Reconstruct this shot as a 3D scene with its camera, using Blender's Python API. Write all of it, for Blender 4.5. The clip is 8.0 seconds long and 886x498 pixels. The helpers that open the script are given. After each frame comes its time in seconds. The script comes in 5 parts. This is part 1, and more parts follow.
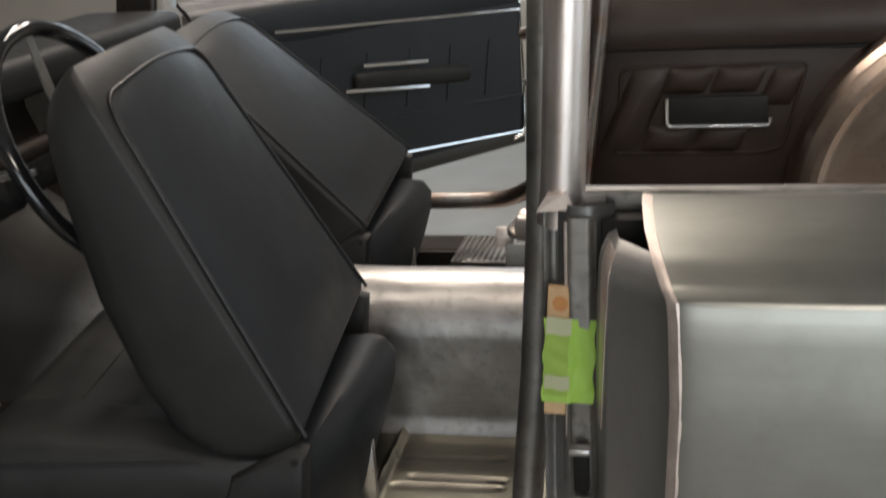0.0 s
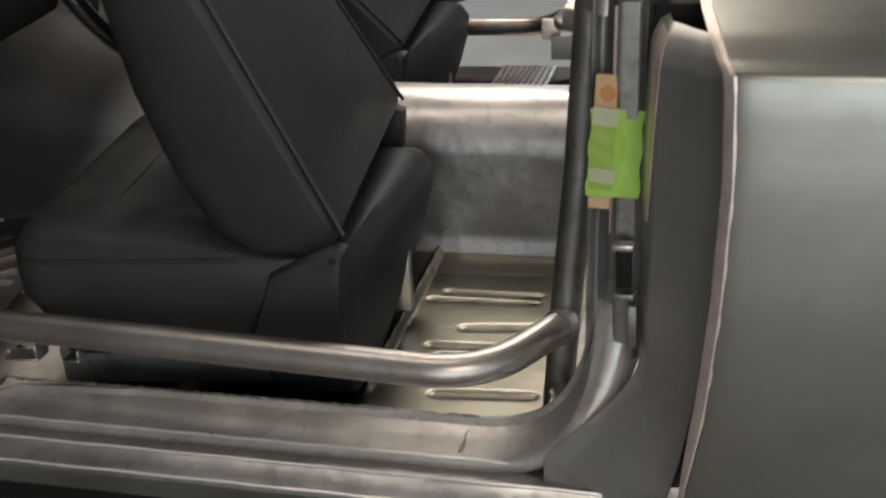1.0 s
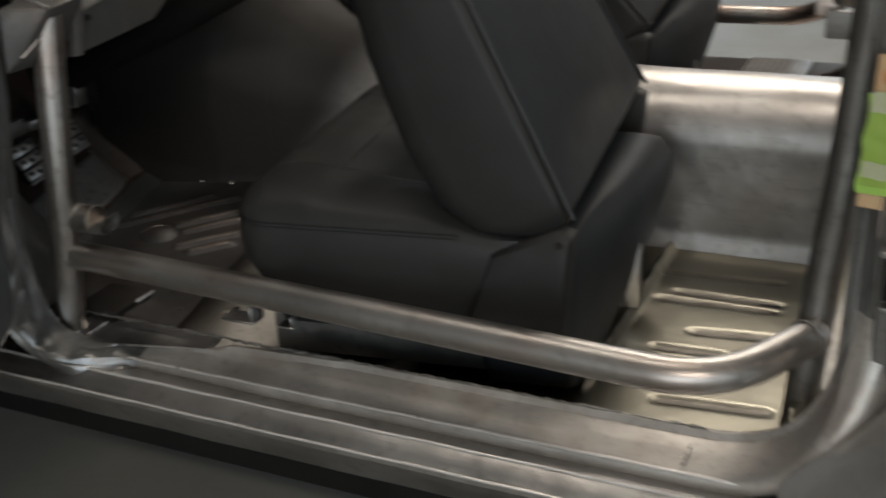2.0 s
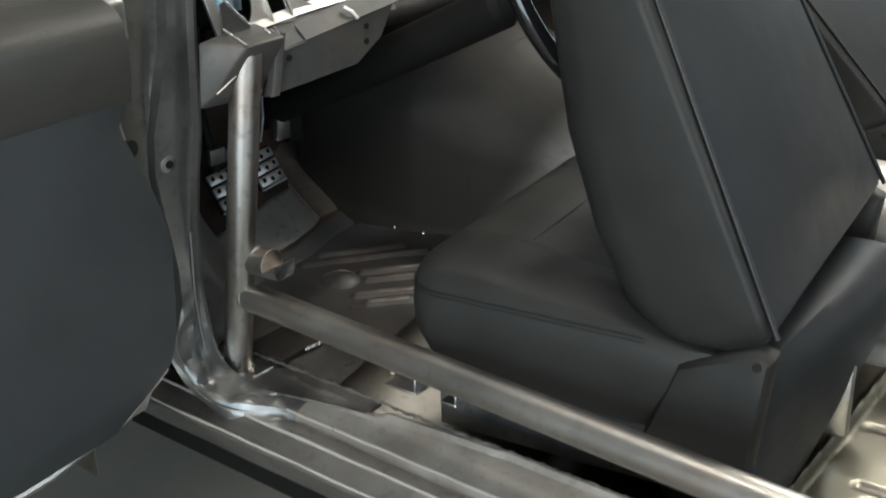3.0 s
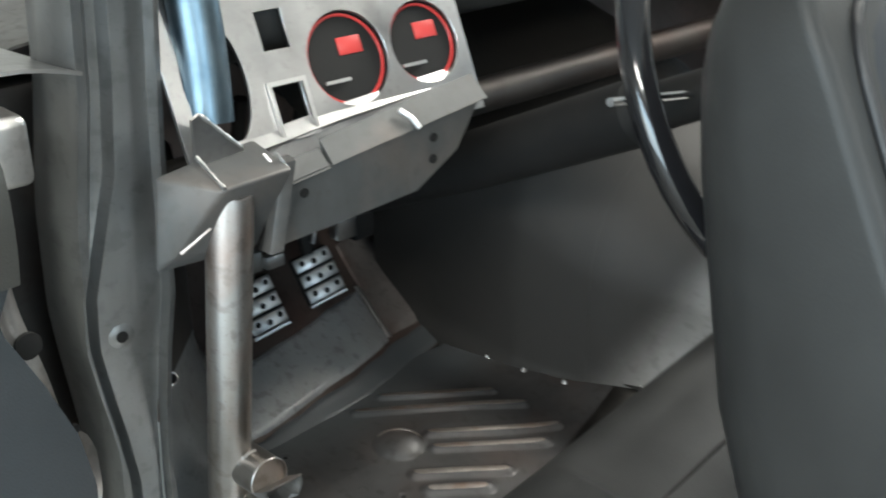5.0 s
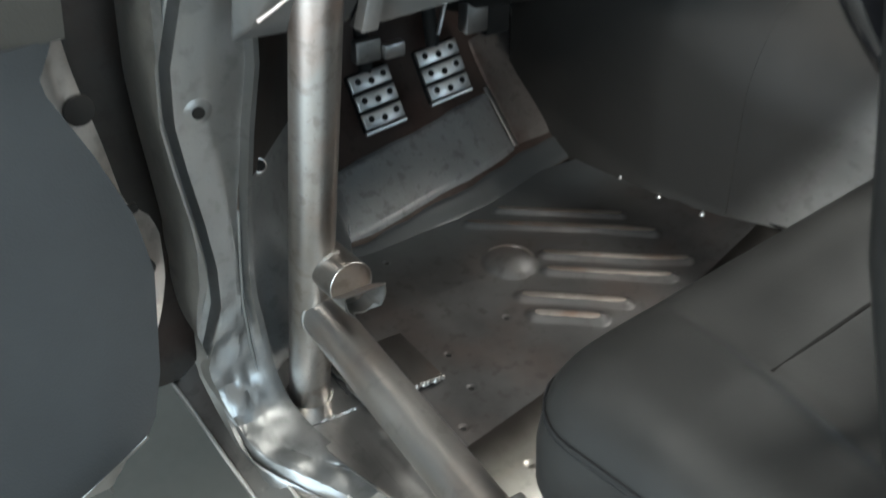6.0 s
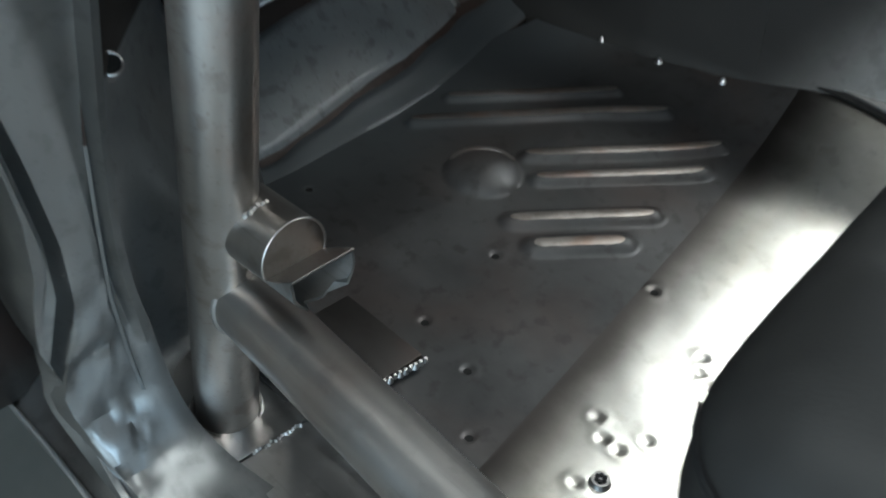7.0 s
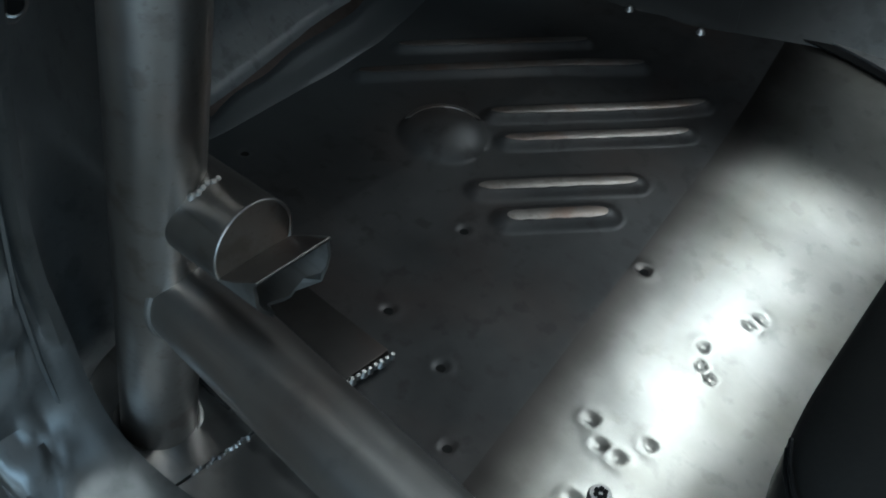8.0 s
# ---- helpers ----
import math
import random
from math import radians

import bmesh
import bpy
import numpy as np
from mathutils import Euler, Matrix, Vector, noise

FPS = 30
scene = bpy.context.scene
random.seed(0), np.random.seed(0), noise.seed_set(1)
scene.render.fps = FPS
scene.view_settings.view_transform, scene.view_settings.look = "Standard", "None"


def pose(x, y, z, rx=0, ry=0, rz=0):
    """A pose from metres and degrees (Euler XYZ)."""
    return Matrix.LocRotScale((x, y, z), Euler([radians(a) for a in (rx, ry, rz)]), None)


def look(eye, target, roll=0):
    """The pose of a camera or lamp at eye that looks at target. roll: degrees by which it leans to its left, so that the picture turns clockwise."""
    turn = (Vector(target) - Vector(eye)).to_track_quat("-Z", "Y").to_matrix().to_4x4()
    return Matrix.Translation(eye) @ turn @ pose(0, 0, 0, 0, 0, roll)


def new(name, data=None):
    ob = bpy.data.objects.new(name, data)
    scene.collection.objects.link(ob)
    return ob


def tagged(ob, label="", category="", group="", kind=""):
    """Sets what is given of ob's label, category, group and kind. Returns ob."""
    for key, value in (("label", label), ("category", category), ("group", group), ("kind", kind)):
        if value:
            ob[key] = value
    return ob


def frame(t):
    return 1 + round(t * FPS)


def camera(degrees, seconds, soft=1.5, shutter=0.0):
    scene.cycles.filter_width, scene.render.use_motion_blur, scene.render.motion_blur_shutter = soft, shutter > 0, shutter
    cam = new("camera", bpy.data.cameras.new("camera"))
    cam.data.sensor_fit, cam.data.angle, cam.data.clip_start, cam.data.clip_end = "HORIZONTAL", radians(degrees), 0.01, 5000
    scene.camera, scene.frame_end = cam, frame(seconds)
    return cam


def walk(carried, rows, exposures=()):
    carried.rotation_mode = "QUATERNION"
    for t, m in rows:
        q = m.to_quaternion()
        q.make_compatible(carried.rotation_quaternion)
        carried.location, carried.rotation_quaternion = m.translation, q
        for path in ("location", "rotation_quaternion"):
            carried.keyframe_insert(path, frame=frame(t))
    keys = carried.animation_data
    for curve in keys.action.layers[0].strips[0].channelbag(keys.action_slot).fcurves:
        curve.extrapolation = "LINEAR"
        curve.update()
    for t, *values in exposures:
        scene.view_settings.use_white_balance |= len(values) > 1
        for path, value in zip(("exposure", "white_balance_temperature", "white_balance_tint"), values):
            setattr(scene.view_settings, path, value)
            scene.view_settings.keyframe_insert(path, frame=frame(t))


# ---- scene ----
cam = camera(42.4, 8.0, 1.7, 0.5)
PATH = [
    (0, (0.318, -1.155, 1.355), (-0.121, 0.69, 0.722), -4.0),
    (0.5, (0.308, -1.159, 1.31), (-0.138, 0.642, 0.563), -3.3),
    (1, (0.298, -1.158, 1.268), (-0.184, 0.586, 0.416), -3.9),
    (1.5, (0.282, -1.147, 1.234), (-0.32, 0.551, 0.364), -5.7),
    (2, (0.254, -1.083, 1.215), (-0.582, 0.53, 0.38), -4.4),
    (2.2, (0.234, -1.059, 1.211), (-0.696, 0.511, 0.392), -3.5),
    (3.3, (0.201, -0.872, 1.229), (-0.976, 0.559, 0.476), -1.5),
    (3.5, (0.155, -0.802, 1.236), (-0.985, 0.652, 0.47), -1.8),
    (4, (0.021, -0.68, 1.239), (-1.067, 0.764, 0.384), -2.0),
    (4.2, (-0.014, -0.646, 1.237), (-1.097, 0.799, 0.378), -1.4),
    (5.3, (-0.106, -0.41, 1.246), (-1.526, 0.709, 0.392), 0.4),
    (5.5, (-0.113, -0.388, 1.238), (-1.532, 0.662, 0.298), 1.5),
    (6, (-0.151, -0.359, 1.176), (-1.546, 0.563, 0.08), 0.5),
    (6.5, (-0.298, -0.299, 1.106), (-1.585, 0.681, -0.069), -0.2),
    (7, (-0.48, -0.231, 0.99), (-1.613, 0.814, -0.285), 0.8),
    (7.5, (-0.558, -0.203, 0.939), (-1.572, 0.879, -0.403), 3.9),
    (8, (-0.578, -0.195, 0.93), (-1.546, 0.938, -0.405), 5.0),
]
walk(cam, [(t, look(eye, target, roll)) for t, eye, target, roll in PATH],
     [(0.0, 0.09, 6600, 13), (2.0, -0.04, 6600, 11), (3.5, 1.46, 6050, 4), (5.5, 1.80, 5950, 4), (6.5, 1.60, 5850, 4), (7.2, 0.80, 5250, -1), (8.0, -0.20, 5050, -3)])

# ---- light ----
world = bpy.data.worlds.new("world")
scene.world = world
world.use_nodes = True
wn = world.node_tree
sky = wn.nodes.new("ShaderNodeTexSky")
sky.sky_type, sky.sun_disc = "NISHITA", False
sky.sun_elevation, sky.sun_rotation = radians(35), radians(200)
wn.links.new(sky.outputs["Color"], wn.nodes["Background"].inputs["Color"])
wn.nodes["Background"].inputs["Strength"].default_value = 0.12


def area(name, m, sx, sy, watts, color):
    la = bpy.data.lights.new(name, "AREA")
    la.shape, la.size, la.size_y, la.energy, la.color = "RECTANGLE", sx, sy, watts, color
    ob = new(name, la)
    ob.matrix_world = m
    return ob


WARM, COOL = (1.0, 0.91, 0.80), (0.76, 0.90, 1.0)
# unseen ceiling lamps, added for the fill and highlights they give: (x, y, turn, power)
LAMPS = ((-0.50, 0.05, 0, 8), (1.2, -2.7, 0, 52), (-0.52, 2.24, 168, 25), (-0.34, 2.86, 165, 25), (2.9, 1.0, 0, 28))
for lx, ly, turn, w in LAMPS:
    area("tube_light", pose(lx, ly, 2.83, 0, 0, turn), 1.25, 0.30, w, WARM)
# fill lamps in wall openings added for them: (eye, target, width, height, power)
DAYLIGHT = (((-1.6, 5.3, 1.4), (-0.6, 0.5, 0.6), 2.4, 1.5, 34), ((4.1, 3.2, 1.5), (0.0, 0.5, 0.8), 2.2, 1.5, 20),
            ((1.3, -4.15, 1.15), (0.6, 0.0, 0.9), 3.2, 1.9, 48), ((4.1, -1.6, 1.4), (-0.5, 0.0, 0.7), 2.6, 1.5, 25))
for eye, target, wide, tall, watts in DAYLIGHT:
    area("fill_daylight", look(eye, target), wide, tall, watts, COOL)

# ---- materials ----


def node_mat(name):
    m = bpy.data.materials.new(name)
    m.use_nodes = True
    return m, m.node_tree, m.node_tree.nodes["Principled BSDF"]


def surface(name, dark, light, rough=(0.3, 0.5), metal=0.0, big=4.0, fine=60.0, bump=0.05, stretch=(1, 1, 1),
            stain=None, stain_amount=0.4, grain="noise", coat=0.0, smudge=0.06, wave=0.0, shine=0.5, spots=0.0, scratch=0.7):
    """Base colour varied at two scales, roughness that follows it, fine relief, and stains with edges of their own."""
    m, t, b = node_mat(name)
    N, L = t.nodes.new, t.links.new
    co = N("ShaderNodeTexCoord")
    mp = N("ShaderNodeMapping")
    mp.inputs["Scale"].default_value = stretch
    L(co.outputs["Object"], mp.inputs["Vector"])
    n1, n2 = N("ShaderNodeTexNoise"), N("ShaderNodeTexNoise")
    n1.inputs["Scale"].default_value, n1.inputs["Detail"].default_value, n1.inputs["Roughness"].default_value = big, 8, 0.6
    n2.inputs["Scale"].default_value, n2.inputs["Detail"].default_value = fine, 5
    L(co.outputs["Object"], n1.inputs["Vector"])
    L(mp.outputs["Vector"], n2.inputs["Vector"])
    mx = N("ShaderNodeMath")
    mx.operation, mx.use_clamp = "MULTIPLY_ADD", True
    mx.inputs[1].default_value = 0.35
    L(n2.outputs["Fac"], mx.inputs[0])
    sc = N("ShaderNodeMapRange")
    sc.inputs["From Min"].default_value, sc.inputs["From Max"].default_value = 0.3, 0.7
    sc.inputs["To Max"].default_value = 0.65
    L(n1.outputs["Fac"], sc.inputs["Value"])
    L(sc.outputs["Result"], mx.inputs[2])
    mix = N("ShaderNodeMix")
    mix.data_type = "RGBA"
    mix.inputs[6].default_value, mix.inputs[7].default_value = (*dark, 1), (*light, 1)
    L(mx.outputs[0], mix.inputs[0])
    colour = mix.outputs[2]
    rr = N("ShaderNodeMapRange")
    rr.inputs["To Min"].default_value, rr.inputs["To Max"].default_value = rough
    L(mx.outputs[0], rr.inputs["Value"])
    if stain:
        n3 = N("ShaderNodeTexNoise")
        n3.inputs["Scale"].default_value, n3.inputs["Detail"].default_value, n3.inputs["Distortion"].default_value = big * 1.9, 5, 0.15
        L(co.outputs["Object"], n3.inputs["Vector"])
        s3 = N("ShaderNodeMapRange")
        s3.inputs["From Min"].default_value, s3.inputs["From Max"].default_value = 0.48, 0.74
        s3.inputs["To Max"].default_value = stain_amount
        L(n3.outputs["Fac"], s3.inputs["Value"])
        mix2 = N("ShaderNodeMix")
        mix2.data_type = "RGBA"
        mix2.inputs[7].default_value = (*stain, 1)
        L(s3.outputs["Result"], mix2.inputs[0])
        L(colour, mix2.inputs[6])
        colour = mix2.outputs[2]
    if spots:
        # small blotches and long fine scratches
        for scale, lo, hi, amount, vec in ((big * 11, 0.56, 0.66, spots, co.outputs["Object"]), (fine * 1.6, 0.60, 0.72, spots * scratch, None)):
            nz = N("ShaderNodeTexNoise")
            nz.inputs["Scale"].default_value, nz.inputs["Detail"].default_value = (scale, 5) if vec else (1.0, 3)
            if vec is None:
                ms = N("ShaderNodeMapping")
                ms.inputs["Scale"].default_value = (fine * 0.12, fine * 3.0, fine * 3.0)
                ms.inputs["Rotation"].default_value = (0.2, 0.1, 0.5)
                L(co.outputs["Object"], ms.inputs["Vector"])
                vec = ms.outputs["Vector"]
            L(vec, nz.inputs["Vector"])
            rg = N("ShaderNodeMapRange")
            rg.inputs["From Min"].default_value, rg.inputs["From Max"].default_value, rg.inputs["To Max"].default_value = lo, hi, amount
            L(nz.outputs["Fac"], rg.inputs["Value"])
            mk = N("ShaderNodeMix")
            mk.data_type = "RGBA"
            mk.inputs[7].default_value = (*[0.55 * d + 0.15 * q for d, q in zip(dark, stain or dark)], 1)
            L(rg.outputs["Result"], mk.inputs[0])
            L(colour, mk.inputs[6])
            colour = mk.outputs[2]
    L(colour, b.inputs["Base Color"])
    n4 = N("ShaderNodeTexNoise")
    n4.inputs["Scale"].default_value, n4.inputs["Detail"].default_value, n4.inputs["Distortion"].default_value = big * 3.1, 2, 0.2
    L(co.outputs["Object"], n4.inputs["Vector"])
    s4 = N("ShaderNodeMapRange")
    s4.inputs["From Min"].default_value, s4.inputs["From Max"].default_value = 0.2, 0.8
    s4.inputs["To Min"].default_value, s4.inputs["To Max"].default_value = -smudge, smudge
    L(n4.outputs["Fac"], s4.inputs["Value"])
    ra = N("ShaderNodeMath")
    ra.use_clamp = True
    L(rr.outputs["Result"], ra.inputs[0])
    L(s4.outputs["Result"], ra.inputs[1])
    L(ra.outputs[0], b.inputs["Roughness"])
    b.inputs["Metallic"].default_value = metal
    b.inputs["Coat Weight"].default_value = coat
    b.inputs["Specular IOR Level"].default_value = shine
    bp = N("ShaderNodeBump")
    bp.inputs["Strength"].default_value, bp.inputs["Distance"].default_value = bump, 0.002
    if grain == "leather":
        v = N("ShaderNodeTexVoronoi")
        v.inputs["Scale"].default_value = fine * 8
        L(co.outputs["Object"], v.inputs["Vector"])
        L(v.outputs["Distance"], bp.inputs["Height"])
    else:
        L(n2.outputs["Fac"], bp.inputs["Height"])
    if wave:
        n5 = N("ShaderNodeTexNoise")
        n5.inputs["Scale"].default_value, n5.inputs["Detail"].default_value = 14, 2
        L(co.outputs["Object"], n5.inputs["Vector"])
        b5 = N("ShaderNodeBump")
        b5.inputs["Strength"].default_value, b5.inputs["Distance"].default_value = 1.0, wave
        L(n5.outputs["Fac"], b5.inputs["Height"])
        L(b5.outputs["Normal"], bp.inputs["Normal"])
    L(bp.outputs["Normal"], b.inputs["Normal"])
    return m


STEEL = surface("bare_steel", (0.42, 0.41, 0.40), (0.66, 0.65, 0.635), (0.30, 0.41), 1.0, 5, 90, 0.05, (0.25, 1, 1), (0.28, 0.24, 0.20), 0.30, smudge=0.07, wave=0.0035, spots=0.35)
PILLAR = surface("pillar_steel", (0.205, 0.208, 0.209), (0.36, 0.362, 0.358), (0.30, 0.40), 0.88, 5, 80, 0.04, (1, 1, 0.3), (0.15, 0.14, 0.13), 0.3, smudge=0.06, wave=0.003, spots=0.30)
SILL_STEEL = surface("brown_sill_steel", (0.34, 0.32, 0.295), (0.53, 0.505, 0.47), (0.33, 0.45), 0.55, 9, 90, 0.04, (0.4, 1, 1), (0.24, 0.19, 0.15), 0.45, smudge=0.08, wave=0.003, spots=0.30)
EDGE_GLINT = surface("edge_glint_steel", (0.66, 0.62, 0.58), (0.84, 0.80, 0.76), (0.28, 0.40), 0.55, 30, 150, 0.05, (0.2, 1, 1))
STEEL_DULL = surface("dull_steel", (0.20, 0.195, 0.185), (0.37, 0.36, 0.345), (0.42, 0.58), 1.0, 6, 80, 0.06, (1, 1, 0.3), (0.18, 0.14, 0.11), 0.4, smudge=0.1, wave=0.004, spots=0.40)
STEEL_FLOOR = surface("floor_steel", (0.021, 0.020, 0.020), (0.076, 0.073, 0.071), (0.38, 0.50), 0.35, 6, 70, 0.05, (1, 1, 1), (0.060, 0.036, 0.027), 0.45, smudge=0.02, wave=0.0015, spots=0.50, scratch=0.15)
TUBE = surface("tube_steel", (0.24, 0.222, 0.205), (0.45, 0.43, 0.41), (0.35, 0.44), 1.0, 5, 120, 0.03, (1, 1, 0.4), (0.27, 0.15, 0.10), 0.8, smudge=0.06, spots=0.45)
BAR = surface("bar_steel", (0.36, 0.34, 0.32), (0.58, 0.56, 0.535), (0.34, 0.44), 1.0, 5, 120, 0.03, (0.1, 1, 1), (0.36, 0.22, 0.15), 0.4, smudge=0.05, spots=0.25)
HOOP = surface("sanded_tube", (0.66, 0.58, 0.54), (0.86, 0.82, 0.79), (0.30, 0.42), 1.0, 5, 120, 0.03, (1, 1, 0.1), (0.52, 0.36, 0.28), 0.5, spots=0.15)
JAMB = surface("jamb_steel", (0.27, 0.262, 0.25), (0.39, 0.38, 0.365), (0.36, 0.46), 0.7, 4, 90, 0.03, (1, 1, 0.15), (0.30, 0.27, 0.24), 0.25, smudge=0.05, spots=0.12)
GUSSET = surface("gusset_steel", (0.056, 0.056, 0.055), (0.110, 0.110, 0.107), (0.46, 0.58), 0.45, 8, 80, 0.05, (1, 1, 0.3), (0.20, 0.15, 0.12), 0.3, spots=0.2)
RIB_STEEL = surface("worn_rib_and_glint_steel", (0.22, 0.19, 0.17), (0.46, 0.42, 0.385), (0.34, 0.46), 0.9, 18, 120, 0.05, (1, 1, 1), (0.26, 0.14, 0.09), 0.6, smudge=0.05, spots=0.3)
RIB_INLAY = surface("groove_steel", (0.085, 0.078, 0.066), (0.20, 0.185, 0.160), (0.38, 0.52), 0.7, 14, 90, 0.05, (1, 1, 1), (0.06, 0.045, 0.035), 0.6, smudge=0.08, spots=0.3)
STEEL_SEAT_FLOOR = surface("seat_floor_steel", (0.38, 0.365, 0.335), (0.58, 0.56, 0.52), (0.305, 0.37), 1.0, 6, 80, 0.05, (1, 1, 1), (0.24, 0.22, 0.16), 0.55, smudge=0.02, wave=0.0015, spots=0.30, scratch=0.25)


def tone_fade(material, along_axis, start, end, start_colour, scale, waver, matte=False):
    """One colour that gives way to the material's own across a surface, with an uneven edge; the last flag also dulls
    the metal's gloss.
    """
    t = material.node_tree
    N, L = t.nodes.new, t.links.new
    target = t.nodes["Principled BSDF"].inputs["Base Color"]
    own_colour = target.links[0].from_socket
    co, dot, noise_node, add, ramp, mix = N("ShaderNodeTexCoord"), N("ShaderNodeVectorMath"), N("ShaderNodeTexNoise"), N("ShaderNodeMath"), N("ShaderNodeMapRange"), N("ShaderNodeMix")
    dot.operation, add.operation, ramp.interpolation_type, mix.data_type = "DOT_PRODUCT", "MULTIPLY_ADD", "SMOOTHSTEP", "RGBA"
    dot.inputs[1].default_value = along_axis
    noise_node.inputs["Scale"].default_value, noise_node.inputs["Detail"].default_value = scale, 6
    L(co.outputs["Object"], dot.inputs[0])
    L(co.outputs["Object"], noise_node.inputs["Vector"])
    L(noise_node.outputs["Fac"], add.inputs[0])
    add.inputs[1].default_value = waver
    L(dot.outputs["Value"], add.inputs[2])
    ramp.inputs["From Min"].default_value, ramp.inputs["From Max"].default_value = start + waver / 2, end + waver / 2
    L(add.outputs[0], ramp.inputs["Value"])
    mix.inputs[6].default_value = (*start_colour, 1)
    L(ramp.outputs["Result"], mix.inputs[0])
    L(own_colour, mix.inputs[7])
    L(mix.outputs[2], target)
    if matte:
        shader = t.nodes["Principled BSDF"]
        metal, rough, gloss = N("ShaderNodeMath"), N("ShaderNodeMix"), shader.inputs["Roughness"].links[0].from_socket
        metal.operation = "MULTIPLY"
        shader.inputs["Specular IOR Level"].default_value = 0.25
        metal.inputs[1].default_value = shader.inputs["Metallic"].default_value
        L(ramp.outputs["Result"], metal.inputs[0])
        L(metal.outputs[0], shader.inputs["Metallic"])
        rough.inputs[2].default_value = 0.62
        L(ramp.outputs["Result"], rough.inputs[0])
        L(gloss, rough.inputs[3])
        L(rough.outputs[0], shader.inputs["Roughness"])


# seat floor: darker towards the crease
tone_fade(STEEL_SEAT_FLOOR, (1.0, 0.215, 0.0), -0.780, -0.698, (0.062, 0.056, 0.052), 22, 0.02)
# darker again from x -0.67 backwards
tone_fade(STEEL_SEAT_FLOOR, (-1.0, 0.0, 0.0), 0.60, 0.67, (0.060, 0.056, 0.052), 16, 0.05)
# yellowish grey on the rear floor
tone_fade(STEEL_SEAT_FLOOR, (-1.0, 0.0, 0.0), 0.22, 0.34, (0.205, 0.195, 0.160), 16, 0.08)
# front floor: bluer and lighter towards the toe board
tone_fade(STEEL_FLOOR, (1.0, 0.0, 0.0), -1.14, -1.03, (0.100, 0.106, 0.110), 12, 0.06)
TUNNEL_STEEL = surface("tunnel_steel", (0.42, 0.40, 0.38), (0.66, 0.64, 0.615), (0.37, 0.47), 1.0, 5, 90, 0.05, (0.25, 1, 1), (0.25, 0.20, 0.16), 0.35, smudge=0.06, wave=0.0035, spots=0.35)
# the tunnel front's dim reflections are painted in as a dark, dull tone
tone_fade(TUNNEL_STEEL, (1.0, 0.0, -0.546), -1.20, -1.02, (0.024, 0.022, 0.020), 7, 0.05, True)
TOE_BROWN = surface("rusty_toe_board", (0.050, 0.036, 0.031), (0.105, 0.078, 0.066), (0.42, 0.58), 0.3, 6, 70, 0.05, (1, 1, 1), (0.075, 0.035, 0.025), 0.6, smudge=0.08, wave=0.003, spots=0.4)
TOE_GREY = surface("stained_toe_panel", (0.17, 0.15, 0.14), (0.29, 0.265, 0.25), (0.42, 0.55), 0.55, 9, 80, 0.05, (1, 1, 1), (0.16, 0.085, 0.06), 0.6, smudge=0.08, wave=0.003, spots=0.4)
ZINC = surface("dull_zinc", (0.27, 0.275, 0.28), (0.43, 0.435, 0.435), (0.45, 0.6), 0.55, 6, 70, 0.05, (1, 1, 1), (0.18, 0.13, 0.10), 0.35, smudge=0.08, wave=0.003, spots=0.50)
PANEL = surface("sanded_panel", (0.240, 0.241, 0.217), (0.36, 0.358, 0.328), (0.34, 0.42), 1.0, 3, 110, 0.03, (0.2, 1, 1), (0.22, 0.21, 0.18), 0.25, smudge=0.05, spots=0.10)
RAW_EDGE = surface("raw_edge", (0.56, 0.46, 0.41), (0.78, 0.69, 0.63), (0.35, 0.55), 0.7, 40, 200, 0.2, spots=0.40)
GAUGE_ALU = surface("scuffed_aluminium", (0.30, 0.296, 0.292), (0.46, 0.452, 0.444), (0.30, 0.40), 1.0, 12, 140, 0.04, (1, 0.3, 1), (0.24, 0.22, 0.20), 0.3, smudge=0.05, spots=0.2, scratch=0.3)
ALU = surface("brushed_aluminium", (0.46, 0.455, 0.45), (0.64, 0.63, 0.615), (0.29, 0.38), 1.0, 9, 140, 0.03, (1, 0.1, 1), smudge=0.008, spots=0.15)
CHROME = surface("chrome", (0.72, 0.73, 0.74), (0.82, 0.82, 0.82), (0.06, 0.12), 1.0, 6, 60, 0.0)
LEATHER = surface("black_leather", (0.016, 0.016, 0.0155), (0.030, 0.030, 0.029), (0.42, 0.55), 0.0, 7, 50, 0.04, grain="leather", smudge=0.04, shine=0.31)
LEATHER_BACK = surface("black_leather_back", (0.013, 0.015, 0.018), (0.023, 0.026, 0.030), (0.44, 0.56), 0.0, 7, 50, 0.04, grain="leather", smudge=0.04, shine=0.25)
PIPING = surface("piping", (0.008, 0.008, 0.009), (0.016, 0.016, 0.017), (0.35, 0.5), 0.0, 30, 200, 0.05)
PLASTIC = surface("black_plastic", (0.012, 0.012, 0.012), (0.024, 0.024, 0.023), (0.48, 0.6), 0.0, 10, 120, 0.06, shine=0.3)
VINYL = surface("slate_vinyl", (0.017, 0.0195, 0.022), (0.029, 0.033, 0.036), (0.45, 0.58), 0.0, 5, 60, 0.1, grain="leather")
VINYL_BROWN = surface("brown_vinyl", (0.022, 0.013, 0.009), (0.044, 0.028, 0.020), (0.42, 0.55), 0.0, 5, 60, 0.1, grain="leather")
PAD = surface("door_pad", (0.024, 0.023, 0.020), (0.044, 0.042, 0.036), (0.4, 0.55), 0.0, 5, 60, 0.1, grain="leather")
GLOSS_BLACK = surface("gloss_black", (0.006, 0.006, 0.007), (0.012, 0.012, 0.013), (0.06, 0.14), 0.0, 10, 60, 0.0, coat=0.5)
